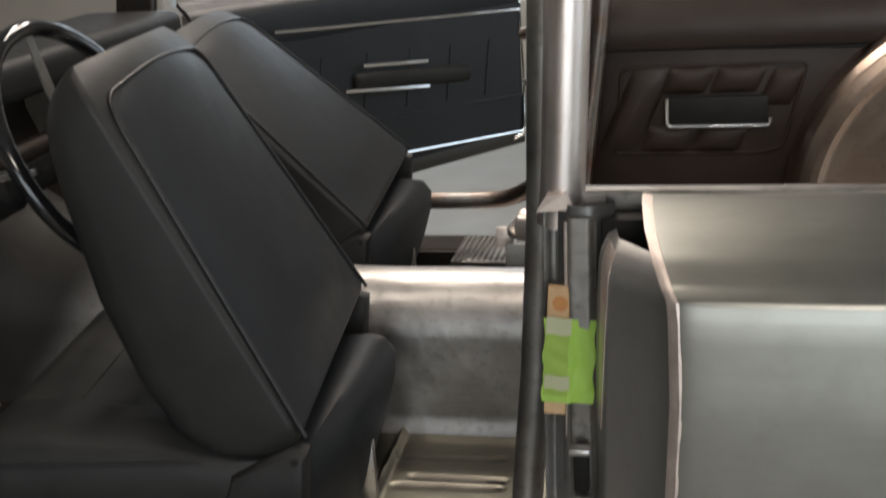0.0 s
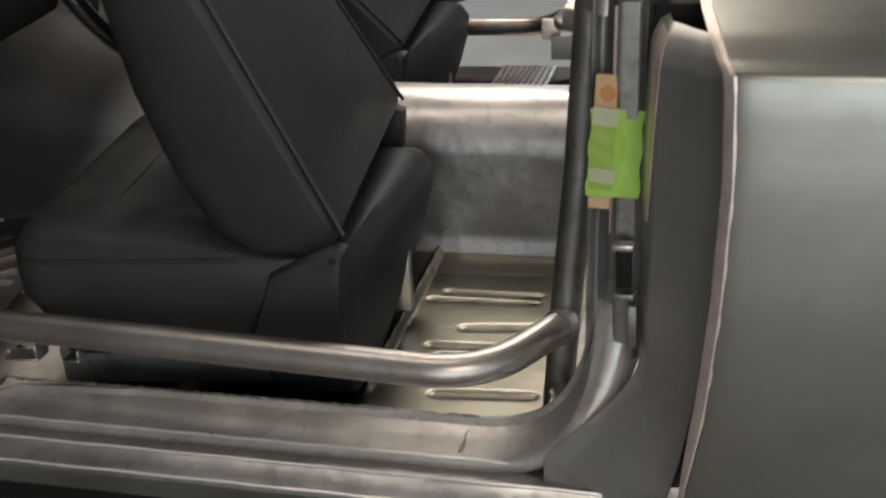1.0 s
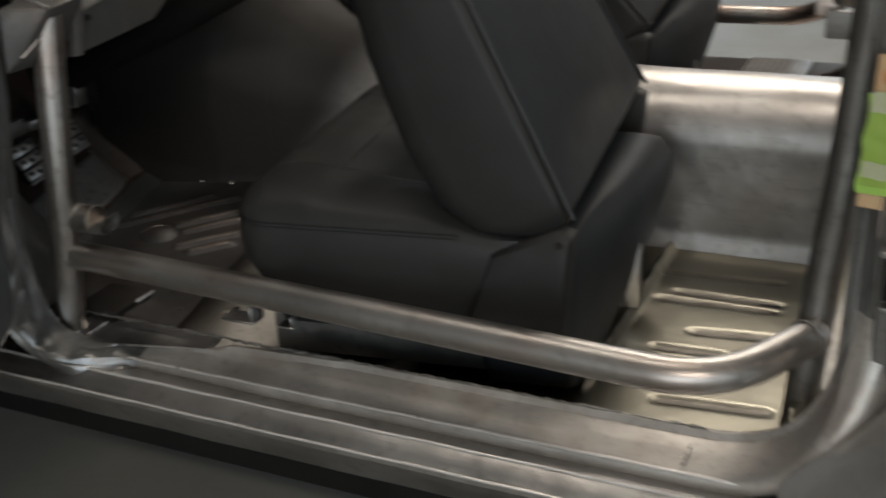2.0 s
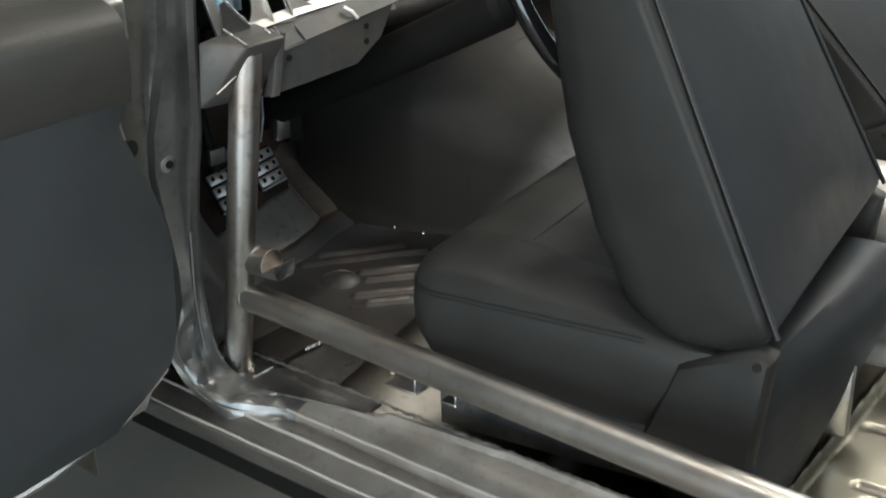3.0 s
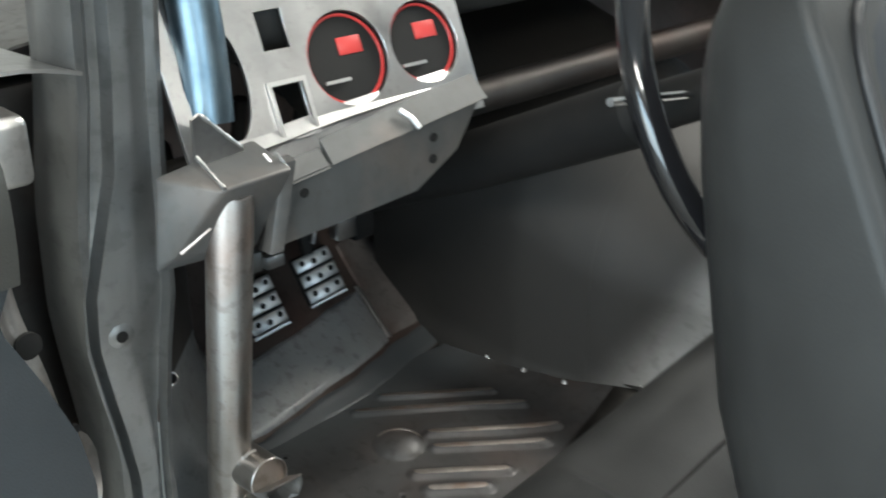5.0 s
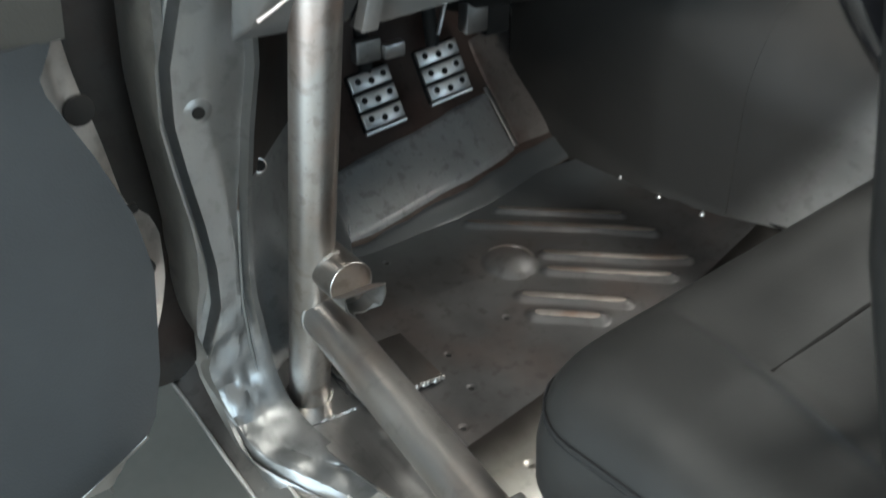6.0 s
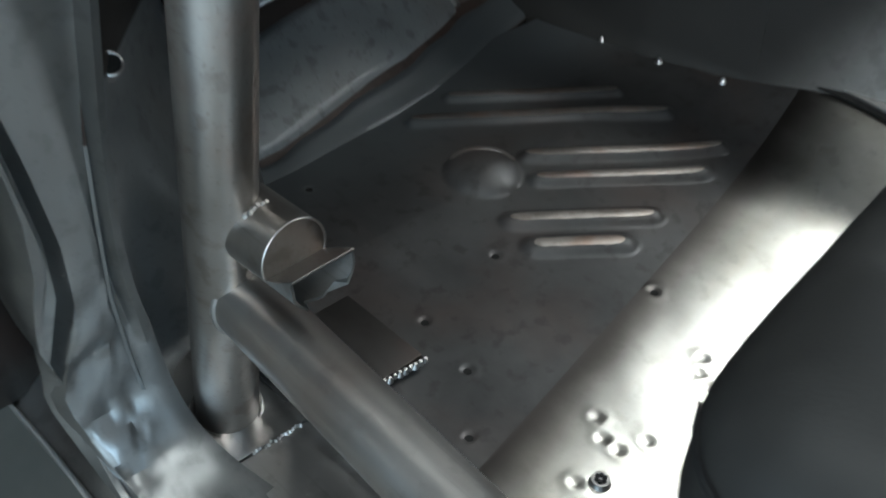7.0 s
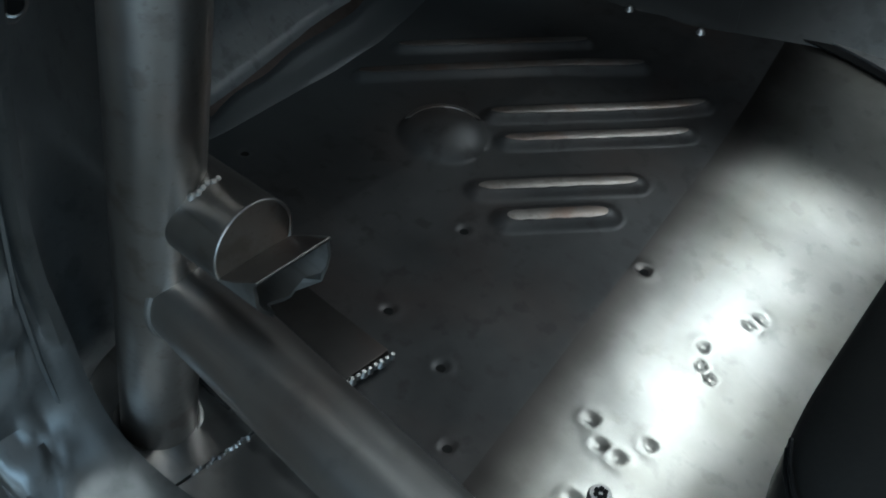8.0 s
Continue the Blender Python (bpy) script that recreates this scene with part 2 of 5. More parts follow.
DARK = surface("dark_cavity", (0.006, 0.006, 0.006), (0.014, 0.013, 0.012), (0.6, 0.8), 0.0, 10, 60, 0.1, shine=0.2)
WOOD = surface("bare_wood", (0.34, 0.17, 0.065), (0.62, 0.46, 0.27), (0.55, 0.7), 0.0, 14, 120, 0.1, (1, 1, 0.12))
TAPE_OVER = surface("olive_tape", (0.20, 0.33, 0.035), (0.30, 0.44, 0.07), (0.5, 0.65), 0.0, 25, 160, 0.15)
TAPE = surface("green_tape", (0.24, 0.44, 0.045), (0.34, 0.55, 0.09), (0.5, 0.65), 0.0, 25, 160, 0.15)
CLAMP = surface("grey_tape", (0.33, 0.36, 0.20), (0.44, 0.45, 0.31), (0.5, 0.65), 0.0, 25, 160, 0.1)
CONCRETE = surface("concrete", (0.175, 0.168, 0.148), (0.285, 0.275, 0.245), (0.55, 0.75), 0.0, 1.5, 45, 0.15, stain=(0.2, 0.19, 0.165), stain_amount=0.5, smudge=0.1)
PLASTER = surface("wall_paint", (0.50, 0.47, 0.43), (0.60, 0.57, 0.53), (0.7, 0.85), 0.0, 2, 40, 0.1)
CEILING = surface("ceiling_boards", (0.38, 0.37, 0.36), (0.48, 0.47, 0.46), (0.7, 0.85), 0.0, 2, 40, 0.1)
KICK_STEEL = surface("kick_steel", (0.21, 0.222, 0.232), (0.36, 0.376, 0.388), (0.26, 0.36), 0.85, 6, 80, 0.05, (1, 1, 1), (0.20, 0.18, 0.16), 0.3, smudge=0.04, wave=0.003, spots=0.35)
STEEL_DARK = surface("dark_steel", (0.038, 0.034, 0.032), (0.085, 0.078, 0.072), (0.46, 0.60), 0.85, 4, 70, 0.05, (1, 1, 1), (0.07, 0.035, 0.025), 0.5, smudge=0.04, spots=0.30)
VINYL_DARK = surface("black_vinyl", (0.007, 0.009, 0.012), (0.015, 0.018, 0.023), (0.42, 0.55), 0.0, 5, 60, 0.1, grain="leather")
RED = surface("red_dial", (0.34, 0.02, 0.018), (0.46, 0.04, 0.035), (0.3, 0.45), 0.0, 12, 60, 0.02)
BLUED = surface("blued_tube", (0.05, 0.09, 0.13), (0.20, 0.25, 0.28), (0.34, 0.40), 1.0, 12, 60, 0.02)
WELD = surface("weld_bead", (0.4, 0.39, 0.38), (0.72, 0.71, 0.7), (0.34, 0.45), 1.0, 60, 300, 0.4)
COPPER = surface("copper_primer_steel", (0.42, 0.30, 0.225), (0.66, 0.54, 0.455), (0.29, 0.37), 1.0, 6, 80, 0.05, (1, 1, 1), (0.62, 0.52, 0.45), 0.5, spots=0.30)
WHITE = surface("white_body", (0.74, 0.74, 0.73), (0.8, 0.8, 0.79), (0.3, 0.45), 0.0, 3, 40, 0.03)
LAMP, lt, lb = node_mat("tube_glow")
lb.inputs["Emission Color"].default_value, lb.inputs["Emission Strength"].default_value = (1, 0.93, 0.82, 1), 4.0

# ---- building helpers ----


def link(name, bm, material, parent=None, label="", smooth=40):
    me = bpy.data.meshes.new(name)
    bmesh.ops.recalc_face_normals(bm, faces=bm.faces)
    bm.to_mesh(me)
    bm.free()
    me.materials.append(material)
    if smooth:
        me.shade_smooth()
        me.set_sharp_from_angle(angle=radians(smooth))
    ob = new(name, me)
    if parent:
        ob.parent = parent
    if label:
        ob["label"] = label
    return ob


def part(name, bm, material, parent, label="", smooth=40):
    return link(name, bm, material, parent, label, smooth)


def thing(name, label, category, group="", kind=""):
    return tagged(new(name), label, category, group, kind)


def block(x0, x1, y0, y1, z0, z1, r=0.0, seg=2, m=None):
    bm = bmesh.new()
    bmesh.ops.create_cube(bm, size=1)
    for v in bm.verts:
        v.co = Vector(((x0 + x1) / 2 + v.co.x * (x1 - x0), (y0 + y1) / 2 + v.co.y * (y1 - y0), (z0 + z1) / 2 + v.co.z * (z1 - z0)))
    if r:
        bmesh.ops.bevel(bm, geom=bm.edges[:], offset=r, segments=seg, profile=0.5, affect="EDGES")
    if m:
        bm.transform(m)
    return bm


def merge(*bms):
    """Several shapes of one part in one mesh."""
    out = bmesh.new()
    for b in bms:
        me = bpy.data.meshes.new("tmp")
        b.to_mesh(me)
        b.free()
        out.from_mesh(me)
        bpy.data.meshes.remove(me)
    return out


def rounded(points, radius, steps=8):
    """A polyline with its inner corners rounded."""
    p = [Vector(q) for q in points]
    out = [p[0]]
    for a, b, c in zip(p, p[1:], p[2:]):
        d0, d1 = (a - b), (c - b)
        r = min(radius, d0.length * 0.49, d1.length * 0.49)
        s, e = b + d0.normalized() * r, b + d1.normalized() * r
        for k in range(steps + 1):
            t = k / steps
            out.append((1 - t) ** 2 * s + 2 * t * (1 - t) * b + t * t * e)
    return out + [p[-1]]


def tube(points, radius, seg=20, cap=True, radii=None):
    """A round bar along a polyline."""
    bm = bmesh.new()
    p = [Vector(q) for q in points]
    rings, up = [], None
    for i, c in enumerate(p):
        d = (p[min(i + 1, len(p) - 1)] - p[max(i - 1, 0)]).normalized()
        if up is None:
            up = d.orthogonal().normalized()
        up = (up - d * up.dot(d)).normalized()
        side = d.cross(up)
        r = radii[i] if radii else radius
        rings.append([bm.verts.new(c + r * (math.cos(k * 2 * math.pi / seg) * up + math.sin(k * 2 * math.pi / seg) * side)) for k in range(seg)])
    for a, b in zip(rings, rings[1:]):
        for k in range(seg):
            bm.faces.new((a[k], a[(k + 1) % seg], b[(k + 1) % seg], b[k]))
    if cap:
        bm.faces.new(rings[0])
        bm.faces.new(rings[-1])
    return bm


def loft(rings, cap=True, closed=True):
    """A skin over rings of equal length."""
    bm = bmesh.new()
    vs = [[bm.verts.new(v) for v in ring] for ring in rings]
    n = len(vs[0])
    for a, b in zip(vs, vs[1:]):
        for k in range(n if closed else n - 1):
            bm.faces.new((a[k], a[(k + 1) % n], b[(k + 1) % n], b[k]))
    if cap and closed:
        bm.faces.new(vs[0])
        bm.faces.new(vs[-1])
    return bm


def sheet(fn, nu, nv, thick=0.002):
    """A plate of some thickness from fn(u, v), u and v from 0 to 1; thick along -normal, or a vector."""
    g = np.array([[fn(i / nu, j / nv) for j in range(nv + 1)] for i in range(nu + 1)], float)
    du, dv = np.gradient(g, axis=0), np.gradient(g, axis=1)
    n = np.cross(du, dv)
    n /= np.maximum(np.linalg.norm(n, axis=2, keepdims=True), 1e-9)
    low = g - n * thick
    bm = bmesh.new()
    a = [[bm.verts.new(c) for c in row] for row in g]
    b = [[bm.verts.new(c) for c in row] for row in low]
    for i in range(nu):
        for j in range(nv):
            bm.faces.new((a[i][j], a[i + 1][j], a[i + 1][j + 1], a[i][j + 1]))
            bm.faces.new((b[i][j], b[i][j + 1], b[i + 1][j + 1], b[i + 1][j]))
    for i in range(nu):
        for j in (0, nv):
            bm.faces.new((a[i][j], a[i + 1][j], b[i + 1][j], b[i][j]))
    for j in range(nv):
        for i in (0, nu):
            bm.faces.new((a[i][j], a[i][j + 1], b[i][j + 1], b[i][j]))
    return bm


def disc(c, normal, r, depth, seg=24, r2=None):
    bm = bmesh.new()
    bmesh.ops.create_cone(bm, cap_ends=True, segments=seg, radius1=r, radius2=r if r2 is None else r2, depth=depth)
    bm.transform(Matrix.Translation(c) @ Vector(normal).to_track_quat("Z", "Y").to_matrix().to_4x4())
    return bm


def ring(c, normal, r, thick, seg=40, sub=10):
    """A torus."""
    q = Vector(normal).to_track_quat("Z", "Y").to_matrix()
    pts = [Vector(c) + q @ Vector((r * math.cos(a), r * math.sin(a), 0)) for a in [k * 2 * math.pi / seg for k in range(seg)]]
    rings = []
    for k, p in enumerate(pts):
        out = (p - Vector(c)).normalized()
        up = q @ Vector((0, 0, 1))
        rings.append([p + thick * (math.cos(a) * out + math.sin(a) * up) for a in [j * 2 * math.pi / sub for j in range(sub)]])
    return loft(rings + rings[:1], cap=False)


def smooth(t):
    t = min(1.0, max(0.0, t))
    return t * t * (3 - 2 * t)


def lerp(a, b, t):
    return a + (b - a) * t


def along(table, t):
    """Linear reading of a table of (t, value)."""
    return float(np.interp(t, [r[0] for r in table], [r[1] for r in table]))


# ---- garage ----
X0, X1, Y0, Y1, H = -4.6, 4.2, -4.2, 5.4, 3.0
ground = tagged(link("ground", block(X0, X1, Y0, Y1, -0.15, 0.0), CONCRETE, smooth=0), "grey stained concrete garage floor", "floor", kind="structure")


def pierced_wall(name, axis, at, thick, a0, a1, holes):
    """A wall along x or y, built of blocks round its openings (from, to, foot, head), with frames in them."""
    box = (lambda p0, p1, z0, z1, t0=at, t1=at + thick: block(p0, p1, t0, t1, z0, z1)) if axis == "x" else (lambda p0, p1, z0, z1, t0=at, t1=at + thick: block(t0, t1, p0, p1, z0, z1))
    solid, run = [], a0
    for p0, p1, z0, z1 in sorted(holes):
        solid.append(box(run, p0, 0, H))
        if z0 > 0:
            solid.append(box(p0, p1, 0, z0))
        solid.append(box(p0, p1, z1, H))
        run = p1
    solid.append(box(run, a1, 0, H))
    wall = tagged(link(name, merge(*solid), PLASTER, smooth=0), "plain painted garage wall", "wall", kind="structure")
    m0, m1 = at + thick * 0.25, at + thick * 0.75
    for p0, p1, z0, z1 in holes:
        part("window_frame", merge(box(p0, p0 + 0.05, z0, z1, m0, m1), box(p1 - 0.05, p1, z0, z1, m0, m1), box(p0 + 0.05, p1 - 0.05, z1 - 0.05, z1, m0, m1),
                                   box(p0 + 0.05, p1 - 0.05, z0, z0 + 0.05, m0, m1)), WHITE, wall, "white frame of an added, unseen window", 0)


# the windows are unseen, added round the fill lamps
pierced_wall("wall_north", "x", Y1, 0.15, X0, X1, [(-2.9, -0.3, 0.6, 2.2)])
pierced_wall("wall_south", "x", Y0 - 0.15, 0.15, X0, X1, [(-0.4, 3.0, 0.1, 2.2)])
pierced_wall("wall_west", "y", X0 - 0.15, 0.15, Y0, Y1, [])
pierced_wall("wall_east", "y", X1, 0.15, Y0, Y1, [(2.0, 4.4, 0.7, 2.3), (-3.0, -0.2, 0.6, 2.2)])
tagged(link("ceiling", block(X0, X1, Y0, Y1, H, H + 0.12), CEILING, smooth=0), "plain garage ceiling", "ceiling", kind="structure")
for lx, ly, turn, _ in LAMPS:
    lampo = thing("ceiling_lamp", "white tube lamp added under the unseen garage ceiling", "lamp", "ceiling lamps")
    ml = pose(lx, ly, 0, 0, 0, turn)
    part("housing", block(-0.65, 0.65, -0.13, 0.13, 2.90, 3.0, 0.01, 2, ml), WHITE, lampo)
    for dy in (-0.06, 0.06):
        part("lamp_tube", tube([ml @ Vector((-0.6, dy, 2.875)), ml @ Vector((0.6, dy, 2.875))], 0.014, 12), LAMP, lampo, "glowing lamp tube")

# ---- car shell ----
MID = 0.765  # the car's centre line
FAR = -0.14  # the far door opening stands a little further forward
car = thing("car", "bare-metal two-door car shell under restoration in a garage", "car")

# Door opening: sill, hinge pillar and lock pillar in one pressed ring. Profiles: (y, distance into the opening).
SILL = [(0.050, -0.040), (0.048, 0.010), (0.041, 0.011), (0.036, 0.004), (0.010, -0.001), (-0.018, -0.009), (-0.022, -0.012), (-0.024, -0.020),
        (-0.024, -0.022), (-0.022, -0.028), (-0.018, -0.034), (-0.010, -0.040), (0.0, -0.045), (0.02, -0.05), (0.04, -0.05)]
HINGE = [(-0.032, -0.060), (-0.029, 0.008), (-0.034, 0.009), (-0.038, 0.000), (-0.058, 0.002), (-0.080, 0.000), (-0.085, -0.012), (-0.091, -0.013),
         (-0.098, -0.004), (-0.106, -0.004), (-0.110, -0.012), (-0.112, -0.040), (-0.112, -0.070), (-0.10, -0.085), (-0.050, -0.090)]
LOCK = [(0.120, -0.040), (0.095, 0.000), (0.088, 0.000), (0.082, -0.003), (0.072, -0.005), (0.060, -0.008), (0.054, -0.016), (0.048, -0.020),
        (0.045, -0.026), (0.045, -0.040), (0.045, -0.046), (0.050, -0.052), (0.055, -0.058), (0.060, -0.064), (0.070, -0.070)]
LINE = rounded([(-0.885, 0, 1.24), (-0.922, 0, 0.98), (-0.950, 0, 0.70), (-0.957, 0, 0.432), (-0.42, 0, 0.432)], 0.085, 12) + rounded([(-0.40, 0, 0.432), (0.136, 0, 0.432), (0.143, 0, 0.72), (0.156, 0, 0.995)], 0.15, 12)


def fine(points, step):
    out = [points[0]]
    for a, b in zip(points, points[1:]):
        k = max(1, int((b - a).length / step))
        out += [a.lerp(b, (i + 1) / k) for i in range(k)]
    return out


# the pillar's groove and outer flange swing in and out on the way down: (height, y)
GROOVE = [(0.43, -0.076), (0.50, -0.093), (0.539, -0.081), (0.567, -0.073), (0.609, -0.073), (0.661, -0.080), (0.715, -0.090), (0.76, -0.097), (0.81, -0.096), (0.92, -0.070), (1.0, -0.066)]
FLANGE = [(0.43, -0.090), (0.50, -0.114), (0.541, -0.114), (0.562, -0.103), (0.592, -0.092), (0.631, -0.090), (0.676, -0.095), (0.722, -0.101), (0.777, -0.107), (0.875, -0.107), (0.99, -0.096)]


LIP = [(-0.957, -0.037), (-0.93, -0.031), (-0.88, -0.020), (-0.85, -0.013), (-0.80, -0.002), (-0.74, 0.012), (-0.66, 0.025), (-0.55, 0.036), (-0.45, 0.041)]
LIP_UP = [(0.43, -0.036), (0.518, -0.046), (0.565, -0.049), (0.616, -0.047), (0.68, -0.043), (0.746, -0.037), (0.80, -0.030), (0.9, -0.032)]


def opening(side):
    rings = []
    pts = fine(LINE, 0.008)
    run = 0.0
    for i, p in enumerate(pts):
        run += (p - pts[max(i - 1, 0)]).length
        d = (pts[min(i + 1, len(pts) - 1)] - pts[max(i - 1, 0)]).normalized()
        inward = Vector((-d.z, 0, d.x))
        a = smooth((p.z - 0.46) / 0.16) if p.x < -0.5 else 0.0
        c = smooth((p.z - 0.45) / 0.16) if p.x > -0.1 else 0.0
        row, prof = [], []
        flare = smooth((-0.78 - p.x) / 0.14)
        for k, (s, h, l) in enumerate(zip(SILL, HINGE, LOCK)):
            b = max(a, flare) if k > 3 else a
            y = s[0] * (1 - b - c) + h[0] * b + l[0] * c
            n = s[1] * (1 - b - c) + h[1] * b + l[1] * c
            if k <= 3 and p.x < -0.5:
                if k in (1, 2):
                    n *= a + (1 - a) * (1 - smooth((-0.66 - p.x) / 0.05) + 0.4 * smooth((-0.84 - p.x) / 0.05))
                y += (1 - a) * (along(LIP, p.x) - 0.041) + a * (along(LIP_UP, p.z) + 0.034)
            if b > 0 and k >= 4:
                shift = along(GROOVE, p.z) + 0.080 if k <= 6 else along(FLANGE, p.z) + 0.108
                y += b * shift * (0.5 if k == 4 else 1.0)
            if b > 0.3 and 5 < k < 11:
                y = min(y, prof[-1][0] - 0.002)
            if k >= 8 and p.x < -0.5:
                # the flange tucks in behind the rocker towards the sill
                low = (1 - a) * flare
                y, n = lerp(y, max(y, -0.086 + 0.004 * (k - 8)), low), lerp(n, max(n, -0.020 - 0.002 * (k - 8)), low)
            prof.append((y, n))
        dense = []
        for k, (y, n) in enumerate(prof):
            dense.append((y, n))
            if 3 <= k <= 5:
                for step in (0.2, 0.4, 0.6, 0.8):
                    y2, n2 = lerp(y, prof[k + 1][0], step), lerp(n, prof[k + 1][1], step)
                    mid = math.sin(math.pi * (k - 3 + step) / 3)
                    dent = 0.004 * noise.noise((p.x * 30, y2 * 22, p.z * 34)) + 0.0032 * math.sin(run * 150 + y2 * 45)
                    dense.append((y2, n2 + 1.0 * dent * mid * smooth((-0.78 - p.x) / 0.10) * smooth((0.60 - p.z) / 0.10)))
        ease = 0.006 * smooth((-0.55 - p.x) / 0.25)
        for y, n in dense:
            y += ease
            q = p + inward * n
            row.append(Vector((q.x, y, q.z)) if side < 0 else Vector((q.x + FAR, 2 * MID - y, q.z)))
        rings.append(row)
    return loft(rings, cap=False)


sill_near = part("door_opening", opening(-1), PILLAR, car, "bare steel sill and pillars with a welded patch")
sill_near.data.materials.append(SILL_STEEL)
for face in sill_near.data.polygons:
    # the tread is a lighter, browner steel than the pillars
    face.material_index = 1 if face.center.x > -0.80 and (face.center.z < 0.46 or face.center.x > 0.0 and face.center.z < 0.62) else 0
# the far opening's shade is put into a darker steel
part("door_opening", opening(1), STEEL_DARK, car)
ROCKER = [(-0.018, 0.407), (-0.046, 0.4085), (-0.052, 0.4105), (-0.056, 0.4160), (-0.060, 0.4152), (-0.074, 0.4035), (-0.083, 0.3975), (-0.084, 0.390), (-0.070, 0.375), (-0.045, 0.330), (0.0, 0.310), (0.03, 0.36)]
for side in (-1, 1):
    # the far rocker is coloured darker for its shade as well
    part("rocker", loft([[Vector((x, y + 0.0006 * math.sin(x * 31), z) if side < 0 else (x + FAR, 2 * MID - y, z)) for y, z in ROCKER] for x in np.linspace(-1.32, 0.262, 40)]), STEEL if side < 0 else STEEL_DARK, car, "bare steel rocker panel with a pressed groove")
# thin glints along the sill and rocker edges, put into pale beads
for x0, x1, y, z in ((-0.84, 0.06, -0.0207, 0.4228), (-1.20, 0.20, -0.0577, 0.4174), (-1.20, 0.20, -0.0840, 0.3985)):
    part("rolled_edge", tube([(lerp(x0, x1, k / 48), y + 0.0006 * math.sin(k * 1.3), z) for k in range(49)], 0.0022, 8, radii=[0.0019 + 0.0006 * noise.noise((k * 0.4, z * 90, 0)) for k in range(49)]), EDGE_GLINT, car, "rolled edge with its glint put into pale steel")
# rough bead along the pinch weld, and the seam of the welded-in corner
random.seed(4)
bead = [Vector((x, 0.0445 + random.uniform(-0.0015, 0.0015), 0.4425 + random.uniform(-0.001, 0.001))) for x in np.linspace(-0.96, 0.0, 150)]
part("pinch_weld", tube(bead, 0.004, 8, radii=[random.uniform(0.0012, 0.003) for _ in bead]), STEEL_DULL, car, "ragged welded edge")
cross = [Vector((-0.014 + random.uniform(-0.0015, 0.0015), lerp(0.047, -0.020, k / 30), 0.4335)) for k in range(31)]
part("weld_seam", tube(cross, 0.002, 8, radii=[random.uniform(0.0006, 0.0018) for _ in cross]), BAR, car)


def capsule(x, y, a, b, r):
    """How far inside a long round-ended form a point lies: 1 on its line, 0 at its edge."""
    ax, ay, bx, by = *a, *b
    t = ((x - ax) * (bx - ax) + (y - ay) * (by - ay)) / ((bx - ax) ** 2 + (by - ay) ** 2)
    t = min(1, max(0, t))
    return max(0.0, 1 - math.hypot(x - ax - t * (bx - ax), y - ay - t * (by - ay)) / r)


FRONT_RIBS = [((-1.1065, 0.3535), (-1.018, 0.4705), 0.009), ((-1.0995, 0.3055), (-0.97, 0.4805), 0.01),
              ((-1.0005, 0.3425), (-0.91, 0.4795), 0.01), ((-0.9745, 0.3285), (-0.899, 0.4435), 0.01), ((-0.9525, 0.2765), (-0.89, 0.3695), 0.011), ((-0.9215, 0.2705), (-0.883, 0.3275), 0.012)]
REAR_RIBS = [((-0.195, 0.562), (-0.010, 0.572), 0.015), ((-0.155, 0.500), (-0.002, 0.500), 0.014), ((-0.178, 0.470), (-0.004, 0.478), 0.014),
             ((-0.100, 0.382), (0.008, 0.396), 0.016), ((-0.140, 0.322), (-0.048, 0.328), 0.014), ((-0.120, 0.295), (-0.03, 0.302), 0.012),
             ((-0.100, 0.188), (0.036, 0.200), 0.016)]
DENTS = [(-0.752, 0.204), (-0.771, 0.181), (-0.759, 0.183), (-0.757, 0.273), (-0.765, 0.330), (-0.766, 0.276), (-0.763, 0.341), (-0.836, 0.309), (-0.916, 0.155), (-0.866, 0.149), (-0.825, 0.112), (-0.785, 0.191), (-0.774, 0.290), (-0.759, 0.142), (-1.083, 0.181), (-0.934, 0.241)]


def floor_height(x, y):
    z = lerp(0.452 - 0.11 * max(0.0, min(x, -0.62) + 1.0), 0.378, smooth((x + 0.47) / 0.12))
    # the floor under the seat falls away behind a soft crease
    for front, fall, soft in ((-0.795 - 0.215 * (y - 0.11), 0.055, 0.012), (-0.738 - 0.205 * (y - 0.155), 0.060, 0.004)):
        z -= fall * (math.log1p(math.exp(min(60, (x - front) / soft))) * soft) * (1 - smooth((x + 0.50) / 0.1))
    for a, b, r in FRONT_RIBS:
        z += 0.0050 * math.sin(math.pi / 2 * min(1.0, capsule(x, y, a, b, r) * 1.15))
    for a, b, r in REAR_RIBS:
        z -= 0.0030 * smooth(capsule(x, y, a, b, r) * 1.3)
    d = math.hypot(x + 1.009, y - 0.299)
    z += 0.0115 * max(0.0, 1 - (d / 0.032) ** 2) ** 0.7
    for dx, dy in DENTS:
        e = math.hypot(x - dx, y - dy)
        z += 0.0004 * math.exp(-((e - 0.006) / 0.0025) ** 2) - 0.0014 * smooth((0.005 - e) / 0.004)
    # raised rim of the rear foot panel and the step up to the rear seat
    z += 0.012 * smooth(1 - abs(x + 0.205 + 0.05 * max(0, y - 0.35) ** 2) / 0.012) * smooth((y - 0.16) / 0.08)
    z += 0.085 * smooth((x - 0.030 - 0.10 * max(0.0, 0.55 - y) * 0.9) / 0.014)
    z += 0.0012 * noise.noise((x * 9, y * 9, 0.3))
    z += 0.7 * max(0.0, y - 0.40) ** 2 * smooth((x + 1.05) / 0.2) * (1 - smooth((x + 0.62) / 0.12))
    # turned up along the tunnel and the sill
    return z - 0.008 * smooth((0.066 - y) / 0.02)


